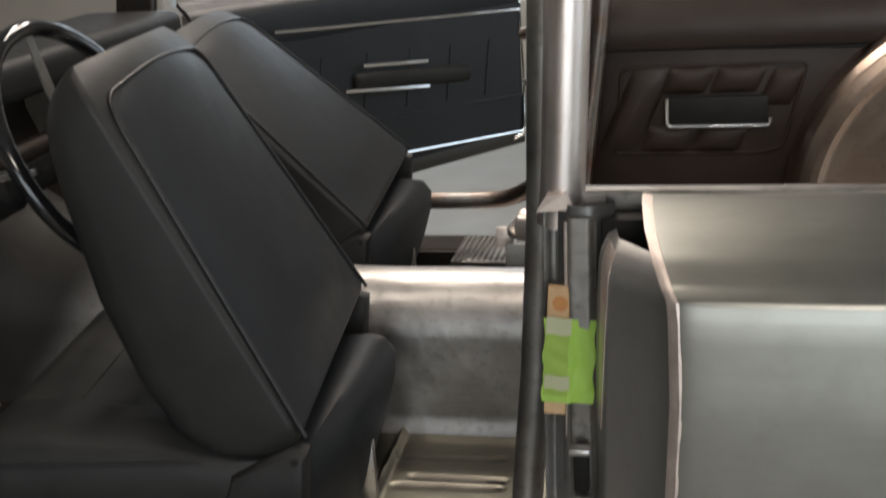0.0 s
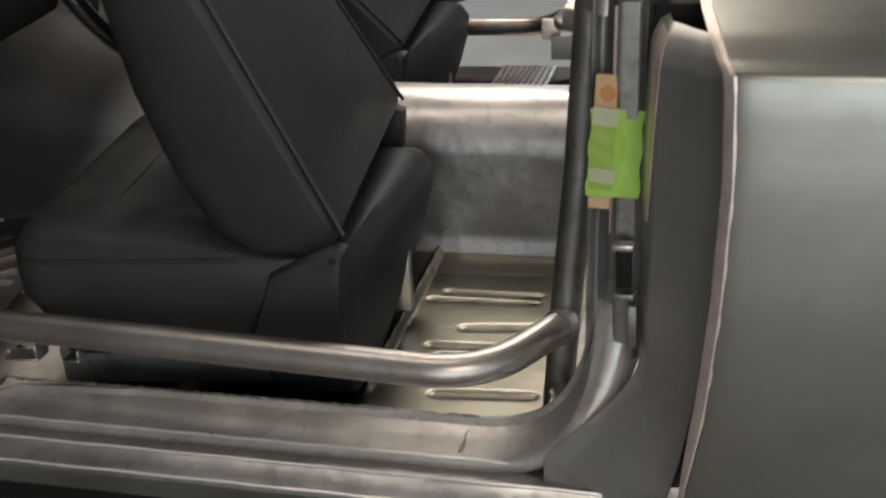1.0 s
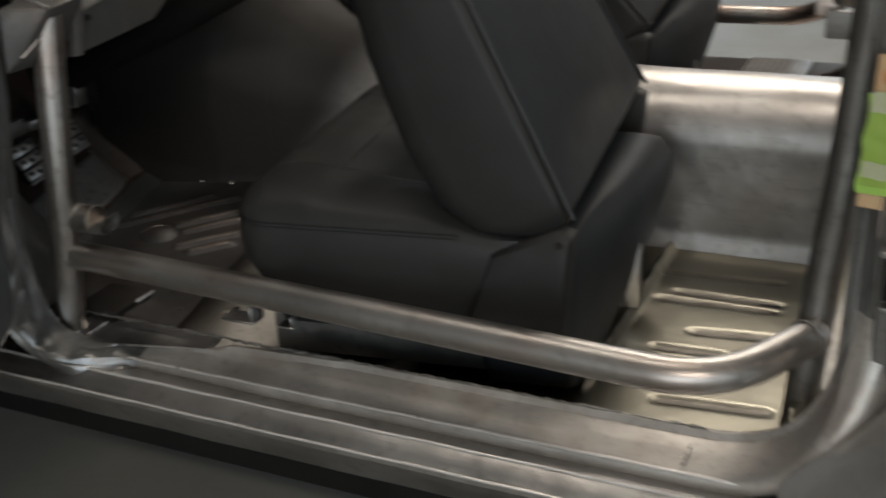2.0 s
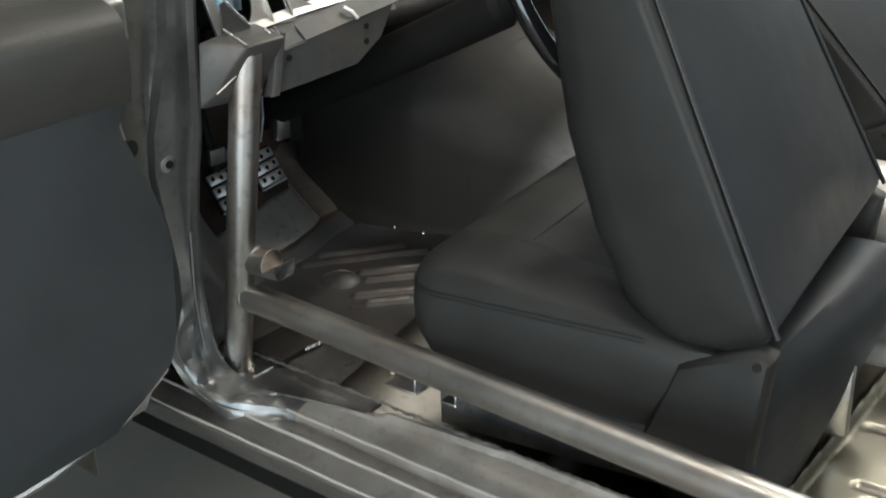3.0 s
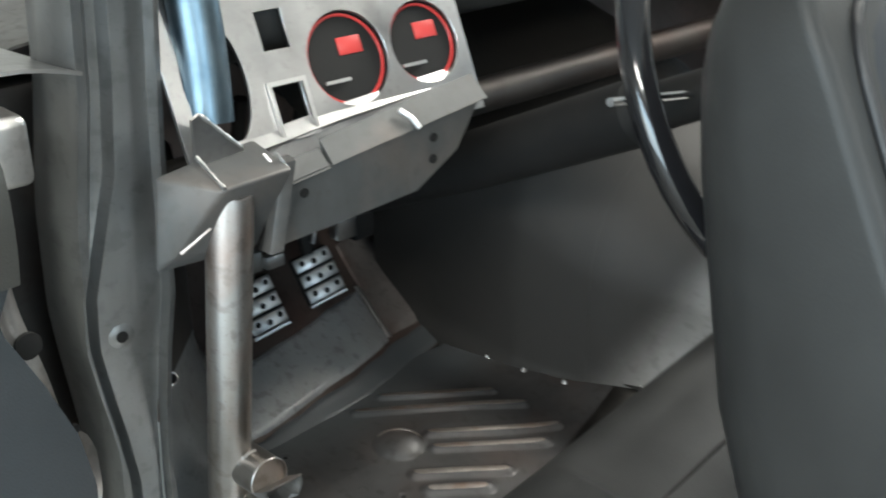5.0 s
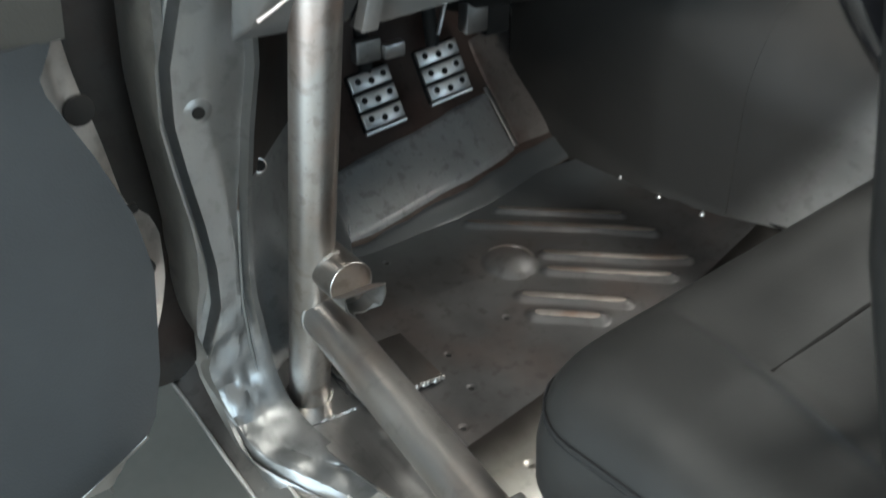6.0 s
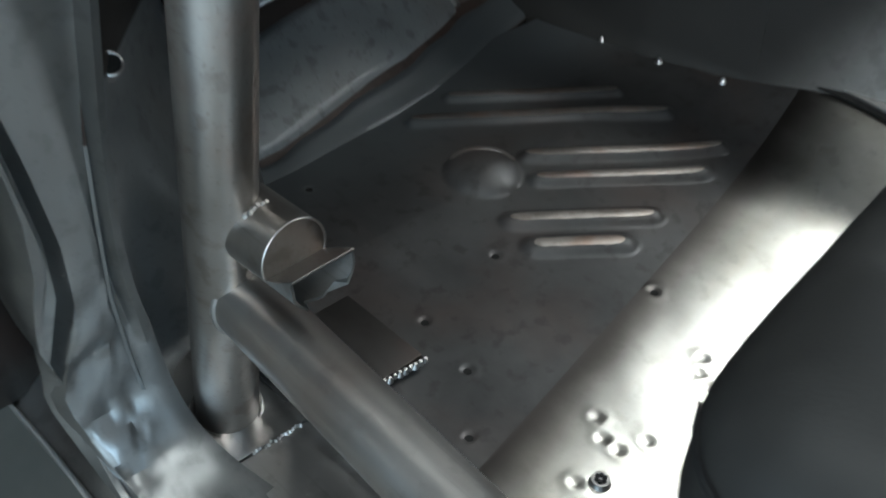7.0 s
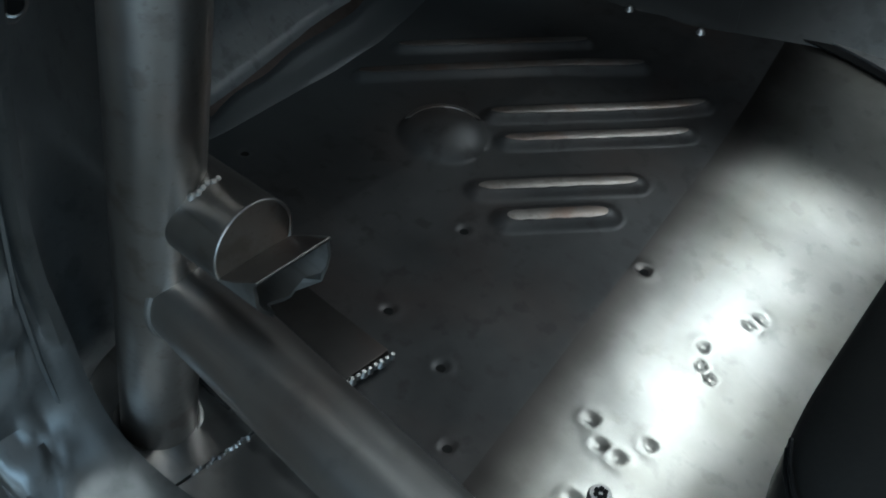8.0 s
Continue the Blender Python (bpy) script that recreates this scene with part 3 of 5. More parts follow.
# foot of the tunnel along the floor: (x, y)
FOOT = [(-1.30, 0.508), (-1.16, 0.530), (-1.05, 0.543), (-0.98, 0.553), (-0.93, 0.576), (-0.91, 0.606), (-0.88, 0.626), (-0.83, 0.637), (-0.76, 0.646), (-0.65, 0.655), (-0.4, 0.662), (0.5, 0.672)]


def floor_point(side, a, b):
    """Floor between the shares a and b: 0 the toe board, 1 the crease, 2 the rear step."""
    def fn(u, v):
        share = lerp(a, b, u)
        crease = -0.806 - 0.215 * (lerp(0.04, 0.60, v) - 0.11)
        x = lerp(-1.16, crease, share) if share <= 1 else lerp(crease, 0.16, share - 1)
        inner = along(FOOT, x) + 0.003
        y = lerp(0.040, inner, v)
        return (x, y if side < 0 else 2 * MID - y, floor_height(x, y))
    return fn


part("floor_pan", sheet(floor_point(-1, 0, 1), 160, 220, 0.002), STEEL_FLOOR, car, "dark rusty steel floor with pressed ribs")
part("seat_floor", sheet(floor_point(-1, 1, 2), 320, 200, 0.002), STEEL_SEAT_FLOOR, car, "paler bare steel floor under and behind the seat")
part("floor_pan", sheet(floor_point(1, 0, 2), 90, 40, -0.002), STEEL_FLOOR, car)
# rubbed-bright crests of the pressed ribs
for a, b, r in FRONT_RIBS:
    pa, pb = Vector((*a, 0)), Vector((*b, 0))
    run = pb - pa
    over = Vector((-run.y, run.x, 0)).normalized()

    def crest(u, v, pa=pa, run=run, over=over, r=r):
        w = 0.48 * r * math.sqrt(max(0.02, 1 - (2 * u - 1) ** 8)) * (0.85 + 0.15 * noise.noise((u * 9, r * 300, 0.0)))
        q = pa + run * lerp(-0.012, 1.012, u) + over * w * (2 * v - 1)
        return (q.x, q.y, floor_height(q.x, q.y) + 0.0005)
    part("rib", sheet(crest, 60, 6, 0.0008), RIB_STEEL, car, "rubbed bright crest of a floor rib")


# darker grey-brown inlays in the hollows of the rear floor's pressings
for a, b, r in REAR_RIBS:
    pa, run = Vector((*a, 0)), Vector((*b, 0)) - Vector((*a, 0))
    over = Vector((-run.y, run.x, 0)).normalized()

    def hollow(u, v, pa=pa, run=run, over=over, r=r):
        w = 0.62 * r * math.sqrt(max(0.02, 1 - (2 * u - 1) ** 10)) * (0.9 + 0.1 * noise.noise((u * 7, r * 300, 0.5)))
        q = pa + run * lerp(-0.03, 1.03, u) + over * w * (2 * v - 1)
        return (q.x, q.y, floor_height(q.x, q.y) + 0.0006)
    part("rib", sheet(hollow, 60, 8, 0.0008), RIB_INLAY, car, "grey-brown inlay in a floor pressing")


# the highlight on the dome's far rim is laid on as a pale arc
def dome_glint(u, v):
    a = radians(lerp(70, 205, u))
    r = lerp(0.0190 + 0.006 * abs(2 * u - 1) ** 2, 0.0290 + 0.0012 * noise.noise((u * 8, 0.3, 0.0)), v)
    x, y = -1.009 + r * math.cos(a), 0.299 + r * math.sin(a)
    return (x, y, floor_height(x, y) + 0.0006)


part("rib", sheet(dome_glint, 40, 5, 0.0008), RIB_STEEL, car, "pale arc for the highlight on the floor dome's far rim")
for dx, dy in DENTS:
    if dx < -0.80:
        part("drill_mark", disc((dx + 0.001, dy - 0.001, floor_height(dx, dy) + 0.0004), (0, 0, 1), 0.0034, 0.0016, 12, 0.0030), DARK, car)
STAR = Vector((-0.750, 0.155, floor_height(-0.750, 0.155) + 0.0015))
star = disc(STAR, (0.07, 0, 1), 0.0075, 0.004, 24, 0.0062)
head = part("screw", star, STEEL, car, "round star-socket screw head")
for k in range(6):
    a = k * math.pi / 3
    part("socket_lobe", disc(STAR + Vector((0.0028 * math.cos(a), 0.0028 * math.sin(a), 0.0015)), (0.07, 0, 1), 0.0015, 0.003, 8), DARK, head)
# screw heads along the tunnel seam
def strip_point(y0, y1, lift):
    """A flange along the tunnel's foot, following the floor's upturned edge."""
    def fn(u, v):
        x, y = lerp(-0.898, -0.70, u) - 0.012 * v, lerp(y0, y1, v) + 0.022 * u
        return (x, y, floor_height(lerp(-0.885, -0.70, u), y0 + 0.01 + 0.022 * u) + lift + 0.004 * v)
    return fn


part("seam_strip", sheet(strip_point(0.597, 0.616, 0.005), 20, 5, 0.004), STEEL, car, "bright riser flange")
part("seam_gap", sheet(strip_point(0.591, 0.598, 0.0025), 20, 2, 0.002), DARK, car)
part("screw", disc((-0.868, 0.609, floor_height(-0.868, 0.610) + 0.008), (0, -0.2, 1), 0.0045, 0.004, 12, 0.003), RIB_STEEL, car)
for k in range(7):
    x = -1.15 + 0.062 * k
    y = along(FOOT, x) - 0.006
    part("screw", disc((x, y, floor_height(x, y) + 0.002), (0, 0, 1), 0.004, 0.004, 10, 0.002), WELD, car)


def tunnel_point(u, v):
    """Cross-section: straight sides, round top; wide and tall over the gearbox, narrow behind."""
    x = lerp(-1.30, 0.45, u)
    foot = along(FOOT, x)
    low = along([(-1.30, 0.508), (-1.05, 0.543), (-0.93, 0.580), (-0.83, 0.618), (-0.70, 0.645), (-0.4, 0.660), (0.5, 0.672)], x)
    top = along([(-1.30, 0.93), (-1.05, 0.85), (-0.90, 0.755), (-0.75, 0.695), (-0.6, 0.665), (-0.45, 0.657), (-0.3, 0.655), (0.5, 0.652)], x)
    base = along([(-1.30, 0.47), (-1.05, 0.42), (-0.52, 0.42), (-0.45, 0.372), (0.5, 0.372)], x)
    w = MID - low
    r = min(w, (top - base) * 0.75) * 0.98
    a = abs(2 * v - 1)
    if a < 0.55:
        th = a / 0.55 * math.radians(86)
        y, z = (w - r) * min(1.0, a / 0.2) + r * math.sin(th), top - r + r * math.cos(th)
    else:
        q = (a - 0.55) / 0.45
        y0, z0 = (w - r) + r * math.sin(math.radians(86)), top - r + r * math.cos(math.radians(86))
        y, z = lerp(y0, w, q) + (low - foot + 0.012) * smooth((q - 0.8) / 0.2), lerp(z0, base, q)
    z += 0.0015 * noise.noise((x * 7, v * 9, 1.7))
    return (x, MID + (y if v > 0.5 else -y), z)


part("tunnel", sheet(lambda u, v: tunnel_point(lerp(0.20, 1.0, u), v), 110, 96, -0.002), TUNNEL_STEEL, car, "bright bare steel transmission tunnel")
part("gearbox_tunnel", sheet(lambda u, v: tunnel_point(lerp(0.0, 0.203, u), v), 30, 96, -0.003), TUNNEL_STEEL, car, "gearbox hump with its shade put into the steel's colour")
for dx, dz in ((-0.105, 0.552), (-0.072, 0.553), (-0.105, 0.565), (-0.15, 0.60), (0.0, 0.56)):
    part("dimple", disc((dx, 0.679, dz), (0, -1, 0.05), 0.005, 0.004, 12, 0.003), STEEL_DULL, car)


TOE = [(0.02, 0.446), (0.0, 0.455), (-0.030, 0.473), (-0.060, 0.494), (-0.095, 0.521), (-0.135, 0.558), (-0.185, 0.62), (-0.245, 0.72), (-0.30, 0.86), (-0.31, 1.03)]


def toe_point(u, v):
    y = lerp(0.02, 1.51, u)
    side = y if y < MID else 2 * MID - y
    k = v * (len(TOE) - 1)
    i = min(int(k), len(TOE) - 2)
    x, z = (lerp(TOE[i][j], TOE[i + 1][j], k - i) for j in (0, 1))
    x += along([(0.1, -1.131), (0.19, -1.131), (0.287, -1.136), (0.348, -1.142), (0.46, -1.178), (0.556, -1.203)], side)
    ridge = 0.004 * math.exp(-((side - 0.437) / 0.012) ** 2) * smooth((0.54 - z) / 0.03) * smooth((z - 0.465) / 0.02)
    return (x + ridge, y, z + 0.4 * ridge + 0.002 * noise.noise((y * 6, z * 6, 0.2)))


part("toe_board", sheet(toe_point, 220, 64, -0.003), TOE_BROWN, car, "rust-brown steel toe board")


def toe_at(y, z, lift):
    x = along([(b, a) for a, b in TOE], z) + along([(0.1, -1.131), (0.19, -1.131), (0.287, -1.136), (0.348, -1.142), (0.46, -1.178), (0.556, -1.203)], y)
    return Vector((x + 0.6 * lift, y, z + 0.8 * lift))


def toe_sheet(y0, y1, low, high, lift):
    """A pressed panel lying on the toe board, its edges turned down and a little uneven."""
    def fn(u, v):
        y = lerp(y0, y1, u)
        z = lerp(along(low, y), along(high, y) + 0.003 * noise.noise((y * 22, 3.1, lift * 99)), v)
        edge = min(u * (y1 - y0), (1 - u) * (y1 - y0), v * 0.06, (1 - v) * 0.06)
        return toe_at(y, z, lift * smooth(edge / 0.004) + 0.001 + 0.0015 * noise.noise((y * 14, z * 14, 0.7)))
    return fn


part("toe_foot", sheet(toe_sheet(0.085, 0.548, [(0.08, 0.4445), (0.55, 0.447)], [(0.08, 0.450), (0.19, 0.454), (0.30, 0.463), (0.44, 0.466), (0.55, 0.464)], 0.0025), 80, 8, -0.002), STEEL_FLOOR, car)
part("toe_panel", sheet(toe_sheet(0.085, 0.442, [(0.08, 0.453), (0.19, 0.457), (0.30, 0.466), (0.44, 0.469)], [(0.08, 0.501), (0.21, 0.509), (0.32, 0.520), (0.44, 0.524)], 0.004), 120, 30, -0.002), ZINC, car, "blue-grey bare steel strip along the foot of the toe board")
part("toe_side_panel", sheet(toe_sheet(0.449, 0.545, [(0.44, 0.470), (0.545, 0.466)], [(0.44, 0.575), (0.545, 0.585)], 0.003), 40, 40, -0.002), TOE_GREY, car, "brown-stained side panel beside the tunnel")
flange = part("tunnel_flange", sheet(toe_sheet(0.541, 0.560, [(0.54, 0.466), (0.56, 0.464)], [(0.54, 0.64), (0.56, 0.64)], 0.008), 10, 50, -0.003), STEEL_DULL, car, "screwed flange at the tunnel's front")
for z in (0.476, 0.500, 0.535, 0.575):
    part("screw", disc(toe_at(0.5515, z, 0.011), (0.6, 0, 0.8), 0.0038, 0.004, 10, 0.002), WELD, flange)
part("toe_bead", tube([toe_at(0.4445, z, 0.004) for z in (0.471, 0.480, 0.49, 0.50, 0.512, 0.525)], 0.0042, 10), STEEL, car, "bright pressed bead")
part("firewall", block(-1.47, -1.44, -0.02, 1.55, 0.40, 1.02, 0.004), DARK, car)
KICK = [(-1.42, 0.12), (-1.20, 0.11), (-1.13, 0.098), (-1.09, 0.078), (-1.05, 0.040), (-1.02, 0.012), (-0.99, -0.012), (-0.950, -0.036)]


def kick_point(u, v):
    x, z = lerp(-1.42, -0.950, u), lerp(0.40, 0.86, v)
    swell = smooth((0.65 - z) / 0.15) * smooth((z - 0.42) / 0.07) * smooth((x + 1.30) / 0.14) * smooth((-0.975 - x) / 0.04)
    return (x + 0.030 * swell, along(KICK, x) + smooth((x + 1.03) / 0.07) * (along(LIP_UP, z) + 0.036) + 0.046 * swell + 0.008 * math.sin(x * 62 + z * 9) * swell, z)


part("kick_panel", sheet(lambda u, v: kick_point(u, lerp(0.0, 0.572, v)), 90, 40, 0.002), KICK_STEEL, car, "swelling bare steel kick panel")
# the upper part's shade is put into its colour with a dark steel
part("upper_kick_panel", sheet(lambda u, v: kick_point(u, lerp(0.572, 1.0, v)), 90, 20, 0.002), STEEL_DARK, car, "panel above the kick panel, its shade put into dark steel")
hole = part("kick_hole", ring((-1.008, 0.005, 0.6655), (0.75, -0.25, 0.6), 0.0062, 0.0012, 24, 8), STEEL, car, "bright drilled hole edge")
part("kick_bore", disc((-1.008, 0.005, 0.6655), (0.75, -0.25, 0.6), 0.0058, 0.002, 16), DARK, hole)
part("kick_lip", tube([(-1.0075, -0.011, 0.671), (-1.0065, -0.006, 0.666), (-1.0060, -0.002, 0.6595), (-1.0065, 0.004, 0.6575), (-1.008, 0.011, 0.6595)], 0.0022, 8, radii=[0.0008, 0.0016, 0.0022, 0.0018, 0.0008]), WELD, car, "bright folded lip")
part("rear_pan", block(0.10, 1.9, 0.13, 1.40, 0.44, 0.47, 0.004), STEEL_DULL, car)
part("underbody", block(-1.3, 1.9, -0.02, 1.55, 0.27, 0.375, 0.01), DARK, car)

for x0, x1, y0, y1, up in ((-0.702, -0.648, 0.058, 0.088, 0.024), (-0.612, -0.585, 0.064, 0.096, 0.016), (-0.392, -0.376, 0.090, 0.104, 0.022)):
    tab = merge(block(x0, x1, y0, y1, 0.462, 0.466, 0.0012, 1), block(x1 - 0.004, x1, y0, y1, 0.466, 0.466 + up, 0.0012, 1, Matrix.Translation((0, 0, -0.0005))))
    part("seat_bracket", tab, STEEL, car, "bright bent bracket beside the sill")

# Quarter panel: one skin from its cut front edge to the tail, shoulder line and inner window ledge.
QUARTER = [(0.060, 0.985), (0.063, 0.999), (0.052, 1.004), (0.02, 1.003), (-0.05, 0.996), (-0.11, 0.984), (-0.145, 0.971), (-0.157, 0.962),
           (-0.161, 0.945), (-0.167, 0.86), (-0.170, 0.74), (-0.166, 0.62), (-0.156, 0.50), (-0.140, 0.40), (-0.11, 0.33)]


def quarter_edge(z):
    return along([(0.33, 0.225), (0.495, 0.266), (0.592, 0.283), (0.745, 0.297), (0.876, 0.303), (0.960, 0.300), (0.985, 0.284), (1.004, 0.268)], z)


def quarter_point(side):
    path = [Vector((0, y, z)) for y, z in QUARTER]
    path = [path[0]] + [q for a, b in zip(path, path[1:]) for q in [a.lerp(b, k / 4) for k in range(1, 5)]]

    def fn(u, v):
        p = path[round(v * (len(path) - 1))]
        x = lerp(quarter_edge(p.z), 2.35, u ** 1.6)
        y = p.y - 0.02 * math.sin(u * 2.2) + 0.10 * u * u
        z = p.z + 0.035 * u * (p.z - 0.4) - 0.02 * u
        return (x, y if side < 0 else 2 * MID - y, z)
    return fn, len(path) - 1


fn, nv = quarter_point(-1)
quarter = part("quarter_panel", sheet(fn, 46, nv, 0.002), PANEL, car, "sanded bare steel quarter panel")
fn, nv = quarter_point(1)
part("quarter_panel", sheet(fn, 46, nv, -0.002), PANEL, car)
edge = [Vector((quarter_edge(z) - 0.003, y, z)) for y, z in QUARTER[2:]]
edge = fine(edge, 0.02)
part("cut_edge", loft([[e + Vector((0, 0.0008 * (k % 3), 0)) + o * (0.22 + 0.50 * smooth((e.z - 0.45) / 0.16)) for o in (Vector((0.005, -0.0035, 0)), Vector((0.001, -0.004, 0)), Vector((-0.007 - 0.001 * (k % 2), 0.003, 0)), Vector((-0.012, 0.009, 0)), Vector((-0.009, 0.014, 0)), Vector((0.003, 0.006, 0)))]
                       for k, e in enumerate(edge)]), RAW_EDGE, car, "copper-coloured raw cut edge", smooth=30)


# Jamb behind the lock pillar: a bulging pressing with a rounded top.
def jamb_point(u, v):
    z = lerp(0.60, 0.968, v)
    x0 = along([(0.40, 0.185), (0.60, 0.203), (0.75, 0.203), (0.88, 0.207), (0.98, 0.213)], z)
    x1 = quarter_edge(z) - 0.010
    turn = smooth(u / 0.22)
    y = 0.022 - 0.050 * math.sin(turn * math.pi / 2) - 0.068 * ((max(0.0, u - 0.12)) / 0.88) ** 1.4 - 0.010 * math.sin(math.pi * u)
    top = max(0.0, (v - 0.90) / 0.10)
    x = lerp(x0 + 0.012 * top ** 3, x1, u)
    return (x, y + 0.050 * (1 - math.sqrt(max(0.0, 1 - 0.98 * top * top))), z)


part("jamb", sheet(jamb_point, 40, 80, 0.002), JAMB, car, "rounded lock-side jamb pressing")
# a pinkish strip paints in the rounded edge's wear and highlight
part("jamb_edge", sheet(lambda u, v: Vector(jamb_point(lerp(0.06, lerp(0.11, 0.20, v), u), lerp(0.42, 0.985, v))) + Vector((-0.0008, -0.0012, 0)), 6, 50, 0.001), RAW_EDGE, car, "pinkish worn jamb edge with its highlight painted in")


def foot_point(u, v):
    z = lerp(0.402, 0.603, v)
    jy = lerp(jamb_point(u, 0)[1], jamb_point(max(u, 0.2), 0)[1] + 0.010 * (1 - min(1.0, u / 0.2)), smooth((0.56 - z) / 0.08))
    x0 = 0.203 - 0.108 * smooth((0.56 - z) / 0.13)
    return (lerp(x0, quarter_edge(z) - 0.010, u), jy - 0.008 * smooth((0.50 - z) / 0.09) * (1 - u) + 0.012 * smooth((0.45 - z) / 0.05) * u, z)


part("pillar_foot", sheet(foot_point, 40, 40, 0.002), JAMB, car, "pressed foot of the lock pillar")
part("pillar_cap", loft([[Vector(p) for p in ((0.140, 0.05, 0.985), (0.152, 0.048, 1.004), (0.172, 0.05, 1.006), (0.180, 0.05, 0.988))], [Vector(p) for p in ((0.140, 0.12, 0.985), (0.152, 0.12, 1.004), (0.172, 0.12, 1.006), (0.180, 0.12, 0.988))]]), RAW_EDGE, car, "folded pillar top")
part("window_slot", block(0.212, 0.30, 0.046, 0.084, 0.86, 0.978, 0.003), DARK, car)
part("belt_rail", block(0.186, 1.9, 0.090, 0.118, 0.965, 0.998, 0.006, 3), STEEL_DULL, car, "inner rail along the window slot")
part("latch_hole", block(0.176, 0.194, 0.014, 0.03, 0.655, 0.705, 0.002), DARK, car)
part("latch_lip", block(0.172, 0.197, 0.006, 0.022, 0.706, 0.714, 0.002), STEEL, car)
part("latch_lip", block(0.174, 0.198, 0.006, 0.022, 0.644, 0.652, 0.002), STEEL_DULL, car)
part("latch_tab", block(0.190, 0.202, 0.0, 0.02, 0.585, 0.640, 0.002), STEEL_DULL, car)
part("pillar_face", sheet(lambda u, v: (lerp(0.146, 0.180, u) - 0.012 * (1 - v), 0.070 - 0.004 * math.cos(u * 9) - 0.02 * (1 - v), lerp(0.47, 0.985, v)), 10, 20, 0.002), STEEL_DULL, car)
part("pillar_face", sheet(lambda u, v: (lerp(0.172, 0.207, u) - 0.006 * (1 - v), 0.036 + 0.014 * (1 - smooth(u * 6)) + 0.008 * smooth(u * 4 - 3), lerp(0.55, 0.982, v)), 14, 20, 0.003), STEEL_DULL, car)
# pale bead carries the highlight down this face's left edge
part("face_edge", tube([(0.164, 0.050, 0.60), (0.168, 0.048, 0.78), (0.173, 0.046, 0.975)], 0.0022, 8), RAW_EDGE, car)

# Hinge pillar details and front fender.
BOSS, BOSS_UP = Vector((-0.9412, -0.0715, 0.768)), Vector((0.99, -0.066, -0.09)).normalized()
part("bolt_boss", tube([BOSS + BOSS_UP * d for d in (-0.0040, -0.0024, -0.0010, 0.0001, 0.0008, 0.0012)], 0.02, 28, radii=[0.0200, 0.0165, 0.0130, 0.0098, 0.0076, 0.0055]), PILLAR, car, "", 85)
part("bolt_hole", disc(BOSS + BOSS_UP * 0.0012, BOSS_UP, 0.0054, 0.003, 16), DARK, car)
# solid dark block stands for the shade in the recess
part("hinge_recess_block", block(-1.20, -1.075, -0.150, -0.03, 0.40, 0.97, 0.004), STEEL_DARK, car, "dark block for the shaded recess ahead of the pillar")
part("fender_corner", sheet(lambda u, v: (lerp(-1.10, -0.915, u), lerp(-0.21, -0.085, v), 1.004 + 0.012 * math.sin(3.1 * v) + 0.01 * u), 8, 8, 0.003), STEEL, car)
part("hinge_bracket", block(-0.93, -0.885, -0.185, -0.145, 0.945, 1.000, 0.008, 3), STEEL, car)
part("fender", sheet(lambda u, v: (lerp(-1.06, -2.7, u), -0.17 + 0.02 * math.sin(u * 3) + (0.22 * smooth((v - 0.82) / 0.18)), lerp(0.30, 1.0, min(1, v * 1.12)) + 0.02 * smooth((v - 0.85) / 0.15)), 20, 30, 0.003), STEEL_DULL, car)
part("fender", sheet(lambda u, v: (lerp(-1.06, -2.7, u), 2 * MID + 0.17 - 0.02 * math.sin(u * 3) - (0.22 * smooth((v - 0.82) / 0.18)), lerp(0.30, 1.0, min(1, v * 1.12)) + 0.02 * smooth((v - 0.85) / 0.15)), 20, 30, -0.003), STEEL_DULL, car)
part("hood", sheet(lambda u, v: (lerp(-1.50, -2.7, u), lerp(0.06, 1.47, v), 1.005 + 0.05 * math.sin(v * math.pi) - 0.05 * u), 14, 20, -0.003), STEEL_DULL, car)
part("cowl", sheet(lambda u, v: (lerp(-1.50, -1.16, u), lerp(-0.06, 1.59, v), 1.0 + 0.02 * math.sin(v * math.pi) + 0.01 * u), 8, 20, 0.02), PAD, car)

part("far_striker", tube([(0.0, 1.50, 0.990), (-0.04, 1.57, 0.980), (-0.105, 1.615, 0.958)], 0.014, 16), COPPER, car, "copper-tinted striker tube")
part("far_handle", tube(rounded([(0.005, 1.50, 0.90), (-0.050, 1.60, 0.905), (-0.066, 1.62, 0.862), (-0.108, 1.62, 0.838)], 0.02, 5), 0.009, 12), CHROME, car, "chrome pull")

for sx, sy in ((-1.10, 0.62), (-1.10, 0.98), (1.3, 0.45), (1.3, 1.08)):
    stand = thing("axle_stand", "plain dark steel axle stand under the car shell", "axle stand", "axle stands")
    part("column", tube([(sx, sy, 0.02), (sx, sy, 0.262)], 0.03, 16), STEEL_DARK, stand)
    part("saddle", block(sx - 0.05, sx + 0.05, sy - 0.035, sy + 0.035, 0.255, 0.271, 0.003), STEEL_DARK, stand)
    for a in (45, 135, 225, 315):
        part("leg", tube([(sx, sy, 0.20), (sx + 0.13 * math.cos(radians(a)), sy + 0.13 * math.sin(radians(a)), 0.008)], 0.011, 8), STEEL_DARK, stand)

# ---- roll cage ----
R = 0.0206
cage = thing("roll_cage", "welded bare steel tube roll cage along the door openings", "roll cage")
part("side_bar", tube(rounded([(-0.918, 0.009, 0.561), (0.026, -0.043, 0.560), (0.106, 0.104, 0.557)], 0.075, 10), R, 28), BAR, cage, "bare tube across the door opening, bent at its end")
